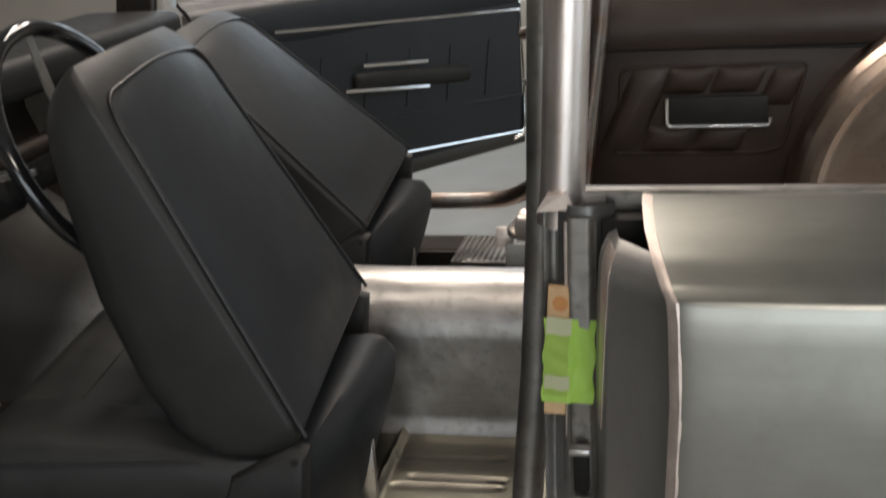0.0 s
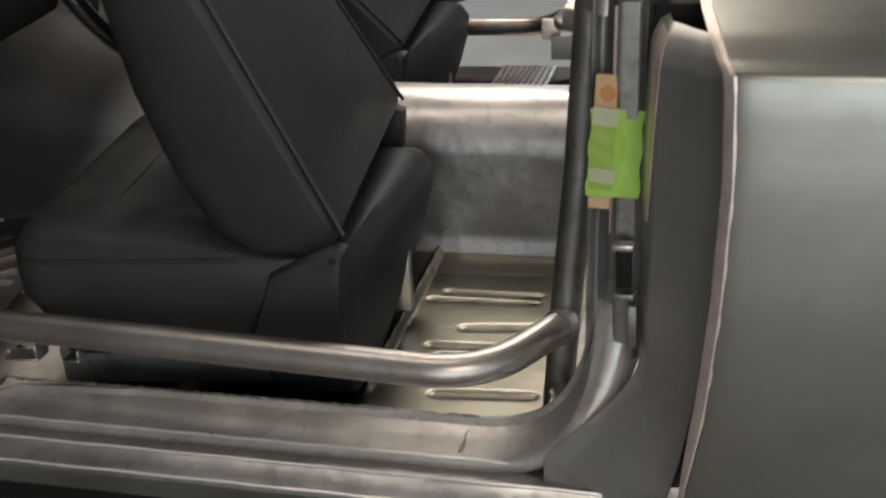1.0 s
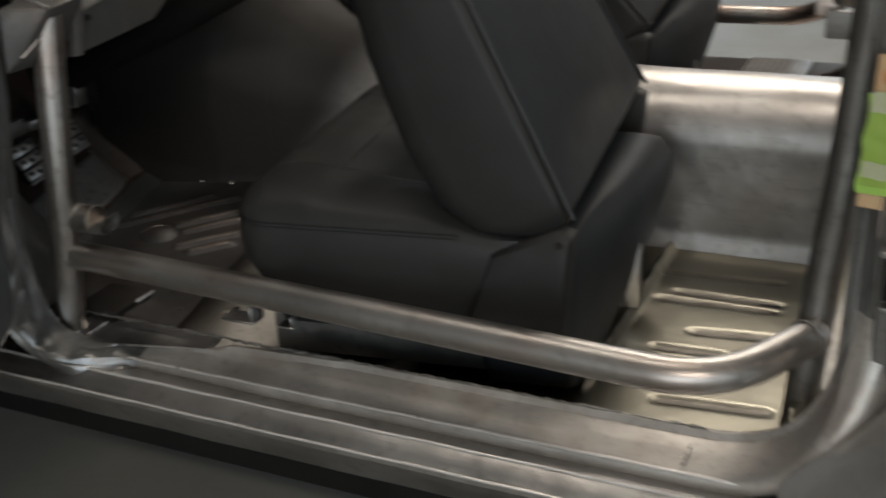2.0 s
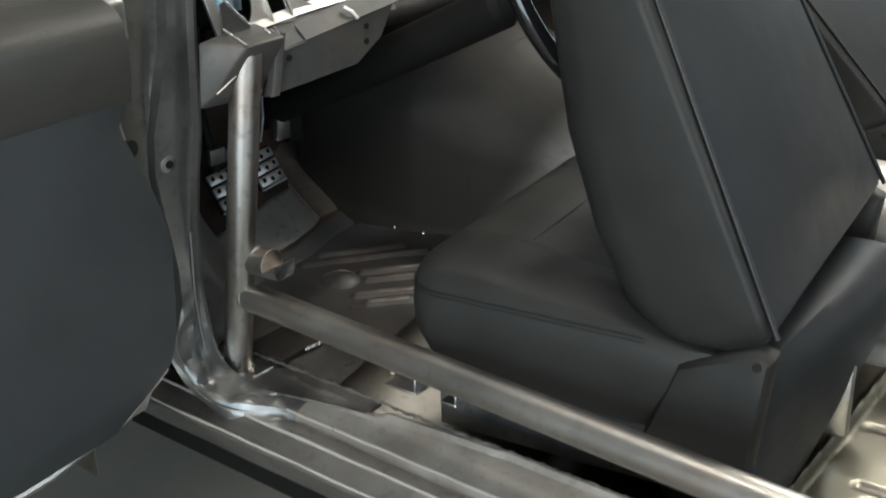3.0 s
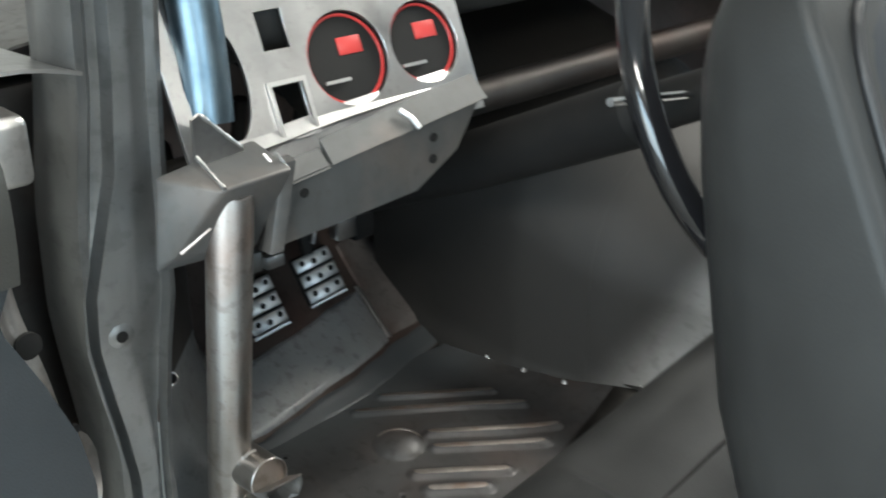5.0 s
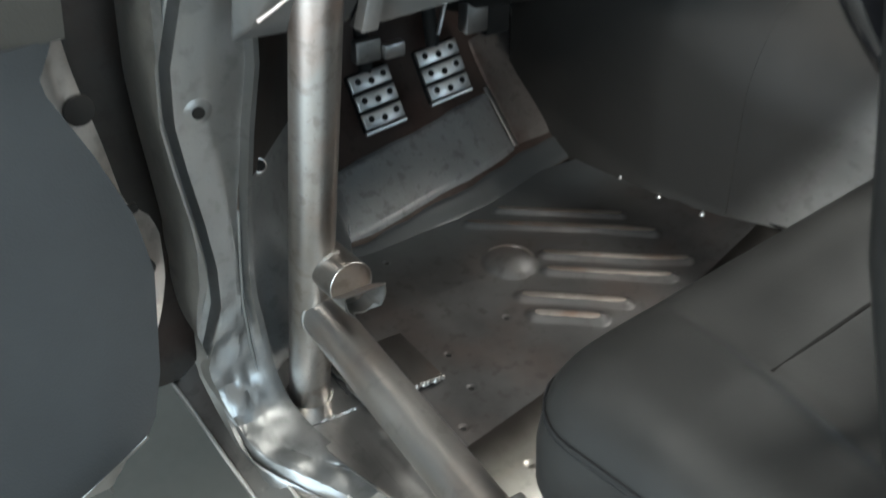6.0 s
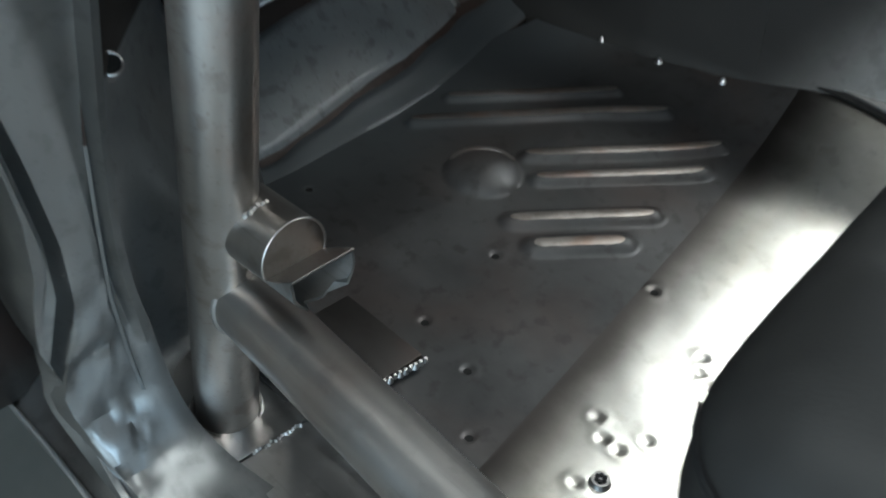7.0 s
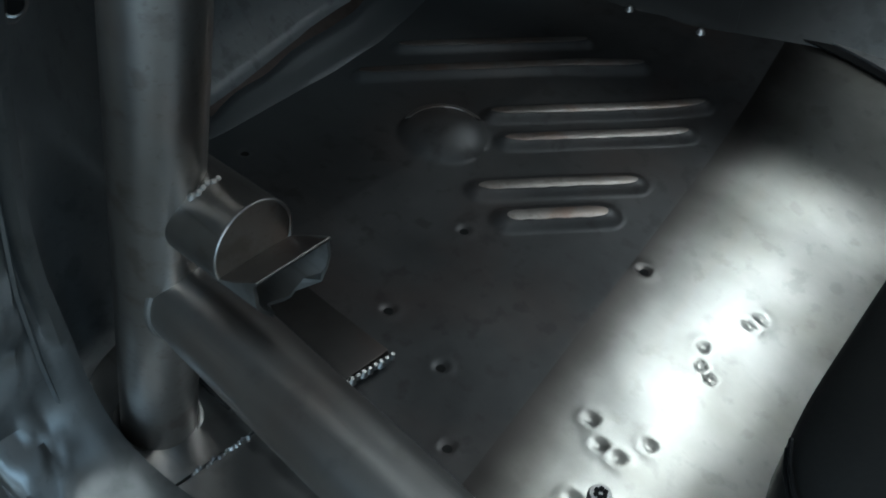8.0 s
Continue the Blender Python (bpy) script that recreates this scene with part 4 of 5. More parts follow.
part("upright", tube([(-0.9445, 0.0085, 0.430), (-0.8470, -0.0062, 0.914), (-0.8467, -0.0062, 0.9155)], R * 0.985, 32, radii=[R * 0.985, R * 0.985, R * 0.93]), TUBE, cage)
part("hoop_leg", tube([(0.086, 0.125, 0.40), (0.105, 0.125, 0.604), (0.122, 0.125, 0.76), (0.137, 0.125, 0.956), (0.150, 0.125, 1.25), (0.165, 0.14, 1.65)], 0.020, 24), STEEL_DULL, cage)
part("hoop", tube([(0.160, 0.088, 0.96), (0.166, 0.088, 1.0), (0.178, 0.088, 1.21), (0.20, 0.10, 1.65)], 0.0255, 28), HOOP, cage, "bright bare tube rising behind the seats")
part("hoop_top", tube(rounded([(0.165, 0.14, 1.62), (0.18, 0.30, 1.92), (0.18, 1.20, 1.92), (0.16, 1.40, 1.60)], 0.15, 8), 0.022, 20), TUBE, cage)
part("hoop_leg", tube([(0.02, 1.42, 0.40), (0.10, 1.42, 1.0), (0.16, 1.40, 1.62)], 0.020, 20), TUBE, cage)
part("side_bar", tube(rounded([(-1.0, 1.53, 0.56), (-0.14, 1.50, 0.572), (-0.055, 1.42, 0.635)], 0.075, 10), R, 24), TUBE, cage)
part("upright", tube([(-1.05, 1.53, 0.45), (-0.98, 1.52, 0.90)], R, 20), TUBE, cage)
# welds where the tubes meet
for c, n, r in (((-0.9005, 0.008, 0.561), (1, -0.05, 0.1), 0.0205), ((-0.943, 0.008, 0.438), (0.2, -0.04, 1), 0.0222), ((0.098, 0.089, 0.557), (0.5, 0.9, 0), 0.0222)):
    part("weld", ring(c, n, r, 0.0019, 36, 8), STEEL_DULL, cage)


def clevis(c, d, up, full, half, r, h0, h1, wall=0.0016):
    """A stub of tube closed by a half-moon plate, whose outer half is a hollow trough under a sloping shelf."""
    d = Vector(d).normalized()
    up = (Vector(up) - d * Vector(up).dot(d)).normalized()
    side = d.cross(up)
    c = Vector(c)

    def at(t, a, rr=r):
        return c + d * t + side * rr * math.cos(a) + up * rr * math.sin(a)

    def arc(t, top, rr, n=24):
        """From one end of the cut, round below, to the other."""
        a0 = math.asin(max(-0.99, min(0.99, top / rr)))
        return [at(t, lerp(a0, -math.pi - a0, k / n), rr) for k in range(n + 1)]
    body = loft([[at(t, k * math.pi / 24) for k in range(48)] for t in (0.0, full * 0.5, full)])
    ends = [(full - 0.001, h0), (full + half * 0.5, (h0 + h1) / 2), (full + half, h1)]
    random.seed(21)
    skin = []
    for n, (t, h) in enumerate(ends):
        rag = [random.uniform(-0.0012, 0.0006) - (0.007 if 8 < k < 17 else 0.0) * (n == 2) for k in range(25)]
        outer = [p + d * q * (n == 2) for p, q in zip(arc(t, h, r), rag)]
        inner_ = [p + d * q * (n == 2) for p, q in zip(arc(t, h, r - wall), rag)]
        skin.append(outer + inner_[::-1])
    trough = loft(skin)
    low, high = ends[0], ends[-1]
    w0, w1 = (math.sqrt(r * r - h * h) for _, h in (low, high))
    shelf = loft([[c + d * t + side * q + up * h for q in (-w, w)] + [c + d * t + side * q + up * (h - wall) for q in (w, -w)] for t, h, w in ((low[0], low[1], w0), (high[0] + 0.0004, high[1], w1))])
    rim = [at(full + 0.0002, lerp(math.asin(h0 / r), math.pi - math.asin(h0 / r), k / 30), r - 0.0004) for k in range(31)]
    lip = [c + d * (high[0] + 0.0004) + side * lerp(-w1, w1, k / 10) + up * (high[1] - 0.0004) for k in range(11)]
    return body, trough, shelf, tube(rim, 0.0007, 6), tube(lip, 0.0007, 6)


def stub_part(label, c, d, up, full, half, r, h0, h1, tone):
    body, trough, shelf, rim, lip = clevis(c, d, up, full, half, r, h0, h1)
    ob = part("clevis", body, tone, cage, label, 30)
    part("trough", trough, STEEL_DULL, ob, "ragged hollow half of the stub", 30)
    part("shelf", shelf, tone, ob, "", 30)
    part("cut_rim", rim, BAR, ob, "bright cut rim", 30)
    part("cut_edge", lip, BAR, ob, "bright cut edge", 30)
    return ob


stub = stub_part("half-cut tube stub welded to the upright", (-0.905, 0.0135, 0.6165), (1, 0.03, 0.03), (0, 0, 1), 0.047, 0.024, 0.0205, -0.0075, 0.0065, TUBE)
random.seed(5)
for k in range(6):
    a = radians(84 + 7 * k)
    part("weld", disc((-0.8805 + 0.0006 * math.sin(k * 2.1), 0.0137 + 0.0208 * math.cos(a), 0.6168 + 0.0208 * math.sin(a)), (0.5, 0, 1), random.uniform(0.0014, 0.0024), 0.0024, 10, 0.001), BAR, stub, "bright weld bead")
stub_part("half-cut tube stub", (0.135, 0.14, 0.938), (-1, 0.35, 0.05), (-0.2, -0.2, 1), 0.028, 0.012, 0.019, -0.004, 0.004, HOOP)
part("tab", block(0.072, 0.094, 0.165, 0.171, 0.905, 0.930, 0.002), RAW_EDGE, cage)
part("gusset", block(0.085, 0.135, 0.15, 0.156, 0.885, 0.915, 0.002), STEEL_DULL, cage)
for x0, x1, z in ((-1.02, -0.946, 0.4345), (-0.945, -0.903, 0.4362), (-0.902, -0.705, 0.4350)):
    def plate(u, v):
        x = lerp(x0, x1, u)
        return (x, lerp(along(LIP, x) + 0.003, 0.052, v), z + 0.0006 * noise.noise((u * 6, v * 5, z * 900)))
    part("foot_plate", sheet(plate, 20, 8, 0.004), STEEL, cage, "welded-in floor plate at the cage foot")
random.seed(9)
for k in range(14):
    part("weld", disc((-0.902 + random.uniform(-0.0015, 0.0015), lerp(0.0, 0.036, k / 13), 0.4365), (0, 0, 1), random.uniform(0.0008, 0.0017), 0.0022, 8, 0.0007), WELD, cage)
for k in range(9):
    part("weld", disc((lerp(-0.99, -0.945, k / 8), -0.026 + random.uniform(-0.002, 0.002), 0.437), (0, 0, 1), random.uniform(0.001, 0.0022), 0.003, 8, 0.001), STEEL_DULL, cage)
part("floor_plate", block(-0.968, -0.888, 0.045, 0.128, 0.4380, 0.4490, 0.001), STEEL_DARK, cage, "welded plate on the floor")
for k in range(9):
    part("weld", disc((-0.887 + 0.0003 * k, 0.094 + 0.0042 * k, 0.447), (0.3, 0, 1), 0.0026 + 0.0008 * math.sin(k * 2.3), 0.004, 10, 0.0012), BAR, cage)

# ---- dash ----
dash = thing("dashboard", "brushed aluminium gauge panel on a bare steel bracket", "dashboard")
D = pose(-0.872, 0.0, 0.915, 0, -24, -1.5)
GAUGES = ((0.160, 0.075, 0.044), (0.250, 0.075, 0.040))
flat = bpy.data.curves.new("flat", "CURVE")
flat.dimensions, flat.fill_mode, flat.extrude = "2D", "BOTH", 0.0025
oval = lambda cy, cz, ry, rz, n=36: [(cy + ry * math.cos(k * 2 * math.pi / n), cz + rz * math.sin(k * 2 * math.pi / n)) for k in range(n)]
rect = lambda y0, y1, z0, z1: [(y0, z0), (y1, z0), (y1, z1), (y0, z1)]
for outline in (rect(-0.022, 0.300, 0.0, 0.19), oval(*GAUGES[0][:2], 0.044, 0.044), oval(*GAUGES[1][:2], 0.040, 0.040), rect(0.072, 0.103, 0.022, 0.064), rect(0.076, 0.104, 0.095, 0.13), oval(0.022, 0.078, 0.030, 0.056)):
    sp = flat.splines.new("POLY")
    sp.points.add(len(outline) - 1)
    for pt, (a, b) in zip(sp.points, outline):
        pt.co = (a, b, 0, 1)
    sp.use_cyclic_u = True
tmp = bpy.data.objects.new("flat", flat)
scene.collection.objects.link(tmp)
bpy.context.view_layer.update()
panel_mesh = bpy.data.meshes.new_from_object(tmp.evaluated_get(bpy.context.evaluated_depsgraph_get()))
bpy.data.objects.remove(tmp)
bm = bmesh.new()
bm.from_mesh(panel_mesh)
bmesh.ops.remove_doubles(bm, verts=bm.verts, dist=0.0002)
bm.to_mesh(panel_mesh)
bm.free()
panel_mesh.transform(Matrix(((0, 0, 1, 0), (1, 0, 0, 0), (0, 1, 0, 0), (0, 0, 0, 1))))
panel_mesh.materials.clear()
panel_mesh.materials.append(GAUGE_ALU)
panel_ob = new("gauge_panel", panel_mesh)
panel_ob.parent, panel_ob.matrix_basis = dash, D
panel_ob["label"] = "brushed aluminium panel with round and square openings"
for gy, gz, gr in GAUGES[:2]:
    g = part("gauge", disc((-0.030, gy, gz), (1, 0, 0), gr * 1.05, 0.05, 32), DARK, dash, "black gauge cup with red dial")
    g.matrix_basis = D
    f = part("dial", merge(block(-0.006, -0.004, gy - 0.004, gy + 0.022, gz + 0.004, gz + 0.020, 0.0005), ring((-0.004, gy, gz), (1, 0, 0), gr * 0.93, 0.0016, 40, 6)), RED, g, "red dial")
    part("needle", block(-0.002, 0.0, gy - 0.03, gy - 0.002, gz - 0.020, gz - 0.017, 0, m=None), ALU, g)
for dy, w in ((0.087, 0.036),):
    o = part("bezel", merge(block(0.003, 0.006, dy - 0.02, dy - 0.016, 0.016, 0.068), block(0.003, 0.006, dy + 0.016, dy + 0.02, 0.016, 0.068),
                            block(0.003, 0.006, dy - 0.016, dy + 0.016, 0.064, 0.068), block(0.003, 0.006, dy - 0.016, dy + 0.016, 0.016, 0.020)), ALU, dash)
    o.matrix_basis = D
part("lip", loft([[Vector((x, y, z)), Vector((x + 0.006, y, z)), Vector((x + 0.007, y, z + 0.003)), Vector((x - 0.004, y, z + 0.013))] for x, y, z in ((-0.876, 0.018, 0.926), (-0.879, 0.125, 0.935), (-0.882, 0.23, 0.940), (-0.884, 0.292, 0.942))]), GAUGE_ALU, dash, "folded lower lip of the panel", 20)
BRACKET = ((0.024, 0.849), (0.10, 0.852), (0.199, 0.858), (0.251, 0.887), (0.279, 0.929), (0.060, 0.904))
part("bracket", loft([[Vector((x, y, z)) for y, z in BRACKET] for x in (-0.850, -0.852, -0.860)]), GUSSET, dash, "steel lower bracket with bolt holes", smooth=0)
for y0, y1, low in ((0.058, 0.0985, 0.002), (0.1010, 0.290, 0.0)):
    z0, z1 = (0.904 + 0.1147 * (y - 0.060) - low for y in (y0, y1))
    part("bracket_top", loft([[Vector(p) for p in ((-0.8485, y0, z0), (-0.8485, y1, z1), (-0.875, y1 + 0.004, z1 + 0.018), (-0.875, y0 + 0.004, z0 + 0.020))],
                              [Vector(p) for p in ((-0.853, y0, z0 - 0.003), (-0.853, y1, z1 - 0.003), (-0.878, y1 + 0.004, z1 + 0.015), (-0.878, y0 + 0.004, z0 + 0.017))]]), GUSSET, dash, smooth=0)
for hy, hz in ((0.069, 0.891), (0.046, 0.874), (0.220, 0.906), (0.219, 0.885)):
    part("bolt_hole", disc((-0.8498, hy, hz), (1, 0, 0), 0.0045, 0.003, 12), DARK, dash)
gus = loft([[Vector(p) for p in ((-0.822, -0.024, 0.926), (-0.824, 0.043, 0.927), (-0.862, 0.026, 0.850), (-0.860, -0.054, 0.866))],
            [Vector(p) for p in ((-0.875, -0.058, 0.931), (-0.885, 0.043, 0.940), (-0.885, 0.026, 0.842), (-0.875, -0.067, 0.848))]])
bmesh.ops.bevel(gus, geom=gus.edges[:], offset=0.004, segments=3, profile=0.5, affect="EDGES")
part("gusset_box", gus, GUSSET, dash, "folded steel gusset", smooth=50)
part("strap", loft([[Vector((-0.8375 + dx, y + 0.24 * (z - 0.926), z)) for dx, y in ((0.0, 0.040), (0.0014, 0.0425), (0.0014, 0.053), (-0.012, 0.0565), (-0.016, 0.0565), (-0.012, 0.040))] for z in (0.851, 0.88, 0.928)]), GUSSET, dash, "narrow folded strap", 60)
# the first two runs are bright folded edges of gusset and end flange
for a, b, r in (((-0.8225, -0.025, 0.927), (-0.867, -0.021, 0.941), 0.0020), ((-0.866, 0.021, 0.940), (-0.868, -0.014, 0.975), 0.0018), ((-0.838, 0.036, 0.938), (-0.8355, 0.044, 0.924), 0.0015), ((-0.848, 0.030, 0.936), (-0.838, 0.034, 0.926), 0.0013)):
    a, b = Vector(a), Vector(b)
    run = [a.lerp(b, k / 12) for k in range(13)]
    part("weld_bead", tube(run, r, 8, radii=[r * random.uniform(0.7, 1.15) for _ in run]), WELD, dash)
part("weld_bead", tube([(-0.858, -0.050, 0.868), (-0.853, -0.040, 0.876), (-0.846, -0.027, 0.888)], 0.0016, 8), RAW_EDGE, dash, "copper-tinted weld")
part("clip", tube([(-0.862, 0.190, 0.936), (-0.852, 0.196, 0.929), (-0.8475, 0.201, 0.920)], 0.003, 10), WELD, dash)
part("heat_tube", tube(rounded([(-0.90, 0.012, 0.955), (-0.915, 0.020, 1.03), (-0.95, 0.01, 1.25), (-1.02, 0.02, 1.5)], 0.05, 6), 0.022, 24), BLUED, dash, "heat-blued tube end")
part("clamp", loft([[Vector((x, y, z)) for y, z in ((0.028, 0.926), (0.023, 0.939), (-0.014, 0.976), (-0.022, 0.972), (-0.022, 0.936))] for x in (-0.8705, -0.8675)]), GAUGE_ALU, dash, "folded end flange of the panel", 0)
part("dash_body", block(-1.20, -0.93, 0.045, 1.50, 0.985, 1.068, 0.026, 4), PLASTIC, dash, "dark padded dash top")
part("cross_tube", tube([(-0.98, 0.0, 0.88), (-0.98, 1.5, 0.88)], 0.02, 16), STEEL_DARK, dash)

column = thing("steering_column", "black steering column under the dash", "steering column")
WC = Vector((-0.585, 0.390, 0.99))
axis = Vector((0.906, 0.0, 0.423))
part("jacket", tube([WC - axis * 0.05, WC - axis * 0.16, WC - axis * 0.17, WC - axis * 0.42, WC - axis * 0.75], 0.04, 28, radii=[0.022, 0.024, 0.034, 0.034, 0.024]), DARK, column)
part("stalk", tube([WC - axis * 0.09, WC - axis * 0.08 + Vector((0, -0.15, 0.02))], 0.004, 10), CHROME, column)

wheel = thing("steering_wheel", "glossy black steering wheel with metal spokes", "steering wheel")
part("rim", ring(WC, axis, 0.195, 0.013, 64, 14), GLOSS_BLACK, wheel)
q = axis.to_track_quat("Z", "Y").to_matrix()
for ang in (90, 210, 330):
    a = radians(ang)
    tip = WC + q @ Vector((0.19 * math.cos(a), 0.19 * math.sin(a), 0))
    sd = q @ Vector((-math.sin(a), math.cos(a), 0))
    inner = WC - axis * 0.035
    part("spoke", loft([[inner + sd * w1 + axis * h for w1, h in ((-0.014, 0), (0.014, 0), (0.014, 0.004), (-0.014, 0.004))],
                        [tip + sd * w1 + axis * h for w1, h in ((-0.009, 0), (0.009, 0), (0.009, 0.004), (-0.009, 0.004))]]), STEEL_DULL, wheel, "dull metal spoke")
part("hub", tube([WC - axis * 0.05, WC - axis * 0.03, WC - axis * 0.015], 0.035, 28, radii=[0.03, 0.045, 0.04]), GLOSS_BLACK, wheel)

# ---- pedals ----
for y0, y1, z0, z1, clutch in ((0.219, 0.276, 0.551, 0.622, True), (0.310, 0.371, 0.566, 0.633, False)):
    ped = thing("pedal", "bright metal pedal pad with drilled raised rows", "pedal", "foot pedals")
    yc = (y0 + y1) / 2
    M = Matrix.Translation((-1.215, yc, (z0 + z1) / 2)) @ Euler((radians(6), radians(-28), 0)).to_matrix().to_4x4()
    w, h = (y1 - y0) / 2, (z1 - z0) / 2
    part("pad", block(-0.008, 0.0, -w, w, -h, h, 0.003, 2, M), DARK, ped)
    for r_ in range(3):
        zc = h * (0.66 - 0.64 * r_)
        part("grip_bar", block(0.0, 0.005, -w * 0.98, w * 0.98, zc - h * 0.28, zc + h * 0.28, 0.002, 2, M), ALU, ped)
        for c_ in range(3):
            at = M @ Vector((0.005, w * (-0.62 + 0.62 * c_), zc + h * 0.05 * (-1) ** c_))
            part("grip_hole", disc(at, M.to_3x3() @ Vector((1, 0, 0)), 0.0042, 0.002, 12), DARK, ped)
            part("grip_lip", ring(at + M.to_3x3() @ Vector((0.0006, 0, 0)), M.to_3x3() @ Vector((1, 0, 0)), 0.0048, 0.0009, 16, 6), ALU, ped)
    part("toe_lip", tube([M @ Vector((0.001, w * k / 4, -h * 1.0)) for k in range(-4, 5)], 0.0026, 8), ALU, ped, "rolled lower edge")
    part("arm", tube([M @ Vector((-0.006, 0, h * 0.6)), (-1.26, yc, 0.72), (-1.22, yc, 0.86)], 0.009, 10), DARK, ped)
    if clutch:
        part("clamp", block(-1.222, -1.208, 0.258, 0.286, 0.634, 0.652, 0.003, 2), STEEL, ped, "bright clamp on the pedal arm")
        part("link", block(-1.230, -1.216, 0.224, 0.258, 0.632, 0.660, 0.003, 2), STEEL_DULL, ped)
    else:
        part("clamp", block(-1.228, -1.206, 0.370, 0.402, 0.640, 0.690, 0.004, 2), STEEL, ped, "bright clamp on the pedal arm")
        part("link", block(-1.236, -1.214, 0.404, 0.440, 0.628, 0.690, 0.004, 2), DARK, ped)
        part("return_rod", tube([(-1.214, 0.334, 0.648), (-1.214, 0.345, 0.690), (-1.22, 0.352, 0.74)], 0.0028, 8), WELD, ped)

# ---- seats ----
DEPTH = [(-0.004, 0.070), (0.004, 0.100), (0.030, 0.138), (0.075, 0.160), (0.163, 0.166), (0.28, 0.153), (0.385, 0.126), (0.43, 0.114), (0.47, 0.099), (0.495, 0.086), (0.515, 0.071), (0.530, 0.054), (0.540, 0.038), (0.547, 0.020)]
BACK_IN = [(-0.004, 0.012), (0.004, 0.003), (0.03, 0.0), (0.47, 0.0), (0.50, 0.002), (0.52, 0.005), (0.535, 0.009), (0.547, 0.014)]


def rounded_ring(w0, w1, d0, d1, rb, rf, bulge):
    """A closed outline in (across, depth): square-ish at the back (d0), well rounded at the front (d1)."""
    pts = []
    rf = min(rf, (d1 - d0) * 0.48, (w1 - w0) * 0.3)
    rb = min(rb, (d1 - d0) * 0.3)
    for cx, cy, r, a0 in ((w1 - rb, d0 + rb, rb, -90), (w1 - rf, d1 - rf, rf, 0), (w0 + rf, d1 - rf, rf, 90), (w0 + rb, d0 + rb, rb, 180)):
        for k in range(7):
            a = radians(a0 + 15 * k)
            pts.append((cx + r * math.cos(a), cy + r * math.sin(a)))
    for k in range(1, 12):
        t = k / 12
        pts.append((lerp(w0 + rb, w1 - rb, t), d0 - bulge * math.sin(math.pi * t)))
    return pts


def seat(where, yaw, lean, width, label, tall=1.0, tip=0.0):
    st = thing("bucket_seat", label, "car seat", "front seats")
    M = Matrix.Translation((where[0], where[1], where[2])) @ Matrix.Rotation(radians(yaw), 4, "Z") @ Matrix.Rotation(radians(tip), 4, "X")
    la = radians(lean)
    ax, fw = Vector((-math.sin(la), 0, math.cos(la))) * tall, Vector((-math.cos(la), 0, -math.sin(la)))
    P = lambda u, w, d: M @ (Vector((0, w, 0.659)) + ax * u + fw * d)
    taper = lambda u: 0.004 + 0.105 * max(0.0, u) / 0.52
    near = lambda u: 0.001 + 0.020 * max(0.0, u) / 0.52
    rings = []
    for u in (-0.004, 0.004, 0.016, 0.03, 0.05, 0.075, 0.11, 0.163, 0.22, 0.28, 0.33, 0.385, 0.43, 0.47, 0.485, 0.50, 0.51, 0.52, 0.53, 0.537, 0.543, 0.547):
        edge_in = 0.055 * (1 - math.sqrt(max(0.0, 1 - max(0.0, (u - 0.475) / 0.074) ** 2))) + 0.012 * smooth((0.02 - u) / 0.03)
        rings.append([P(u, w, d) for w, d in rounded_ring(near(u) + edge_in, width - taper(u) - edge_in, along(BACK_IN, u), along(DEPTH, u), 0.010, 0.050, 0.012 * smooth(u / 0.1))])
    part("backrest", loft(rings), LEATHER, st)

    # back panel inside a line of piping
    def pan(a, b):
        u = lerp(0.010, 0.500, a)
        corner = 0.034 * (1 - math.sqrt(max(0.0, 1 - max(0.0, (u - 0.455) / 0.046) ** 2)))
        w0, w1 = near(u) + 0.010 + corner + 0.042 * u, width - taper(u) - 0.010 - corner
        crown = math.sin(math.pi * b)
        return P(u + 0.012 * crown * a * a, lerp(w0, w1, b), -0.003 - 0.014 * crown * smooth(a * 5) + 0.003 * abs(2 * b - 1) ** 8 + 0.004 * smooth((a - 0.93) / 0.07))
    part("back_panel", sheet(pan, 34, 26, -0.004), LEATHER_BACK, st, "smooth leather panel on the seat's back")
    slip = lambda u: 0.042 * max(0.0, u)
    line = [P(u, near(u) + 0.007 + slip(u), -0.0030) for u in np.linspace(0.0, 0.450, 16)]
    turn_in = [(0.468, 0.009), (0.480, 0.014), (0.489, 0.021), (0.495, 0.030)]
    line += [P(u, near(u) + w + slip(u), -0.0035) for u, w in turn_in]
    line += [P(0.498 + 0.010 * math.sin(math.pi * k / 8), lerp(near(0.5) + 0.042 + slip(0.5), width - taper(0.5) - 0.042, k / 8), -0.003 - 0.009 * math.sin(math.pi * k / 8)) for k in range(9)]
    line += [P(u, width - taper(u) - w, -0.002) for u, w in turn_in[::-1]]
    line += [P(u, width - taper(u) - 0.007, -0.0018) for u in np.linspace(0.450, 0.0, 16)]
    part("piping", tube(line, 0.0033, 10), PIPING, st)

    # cushion: a plump bolster round a sewn-in middle, upright front with rounded corners
    TOP = [(-0.06, 0.6269), (-0.1, 0.6363), (-0.14, 0.6448), (-0.18, 0.6513), (-0.22, 0.655), (-0.27, 0.659), (-0.31, 0.663), (-0.332, 0.665), (-0.341, 0.666), (-0.346, 0.6665), (-0.35, 0.667), (-0.355, 0.6675), (-0.364, 0.668), (-0.385, 0.669)]
    STATIONS = [(x, z, 0.006 * smooth((x + 0.12) / 0.06)) for x, z in TOP]
    for a in (0, 9, 18, 27, 36, 45, 54, 63, 72, 81, 90):
        c = math.cos(radians(a))
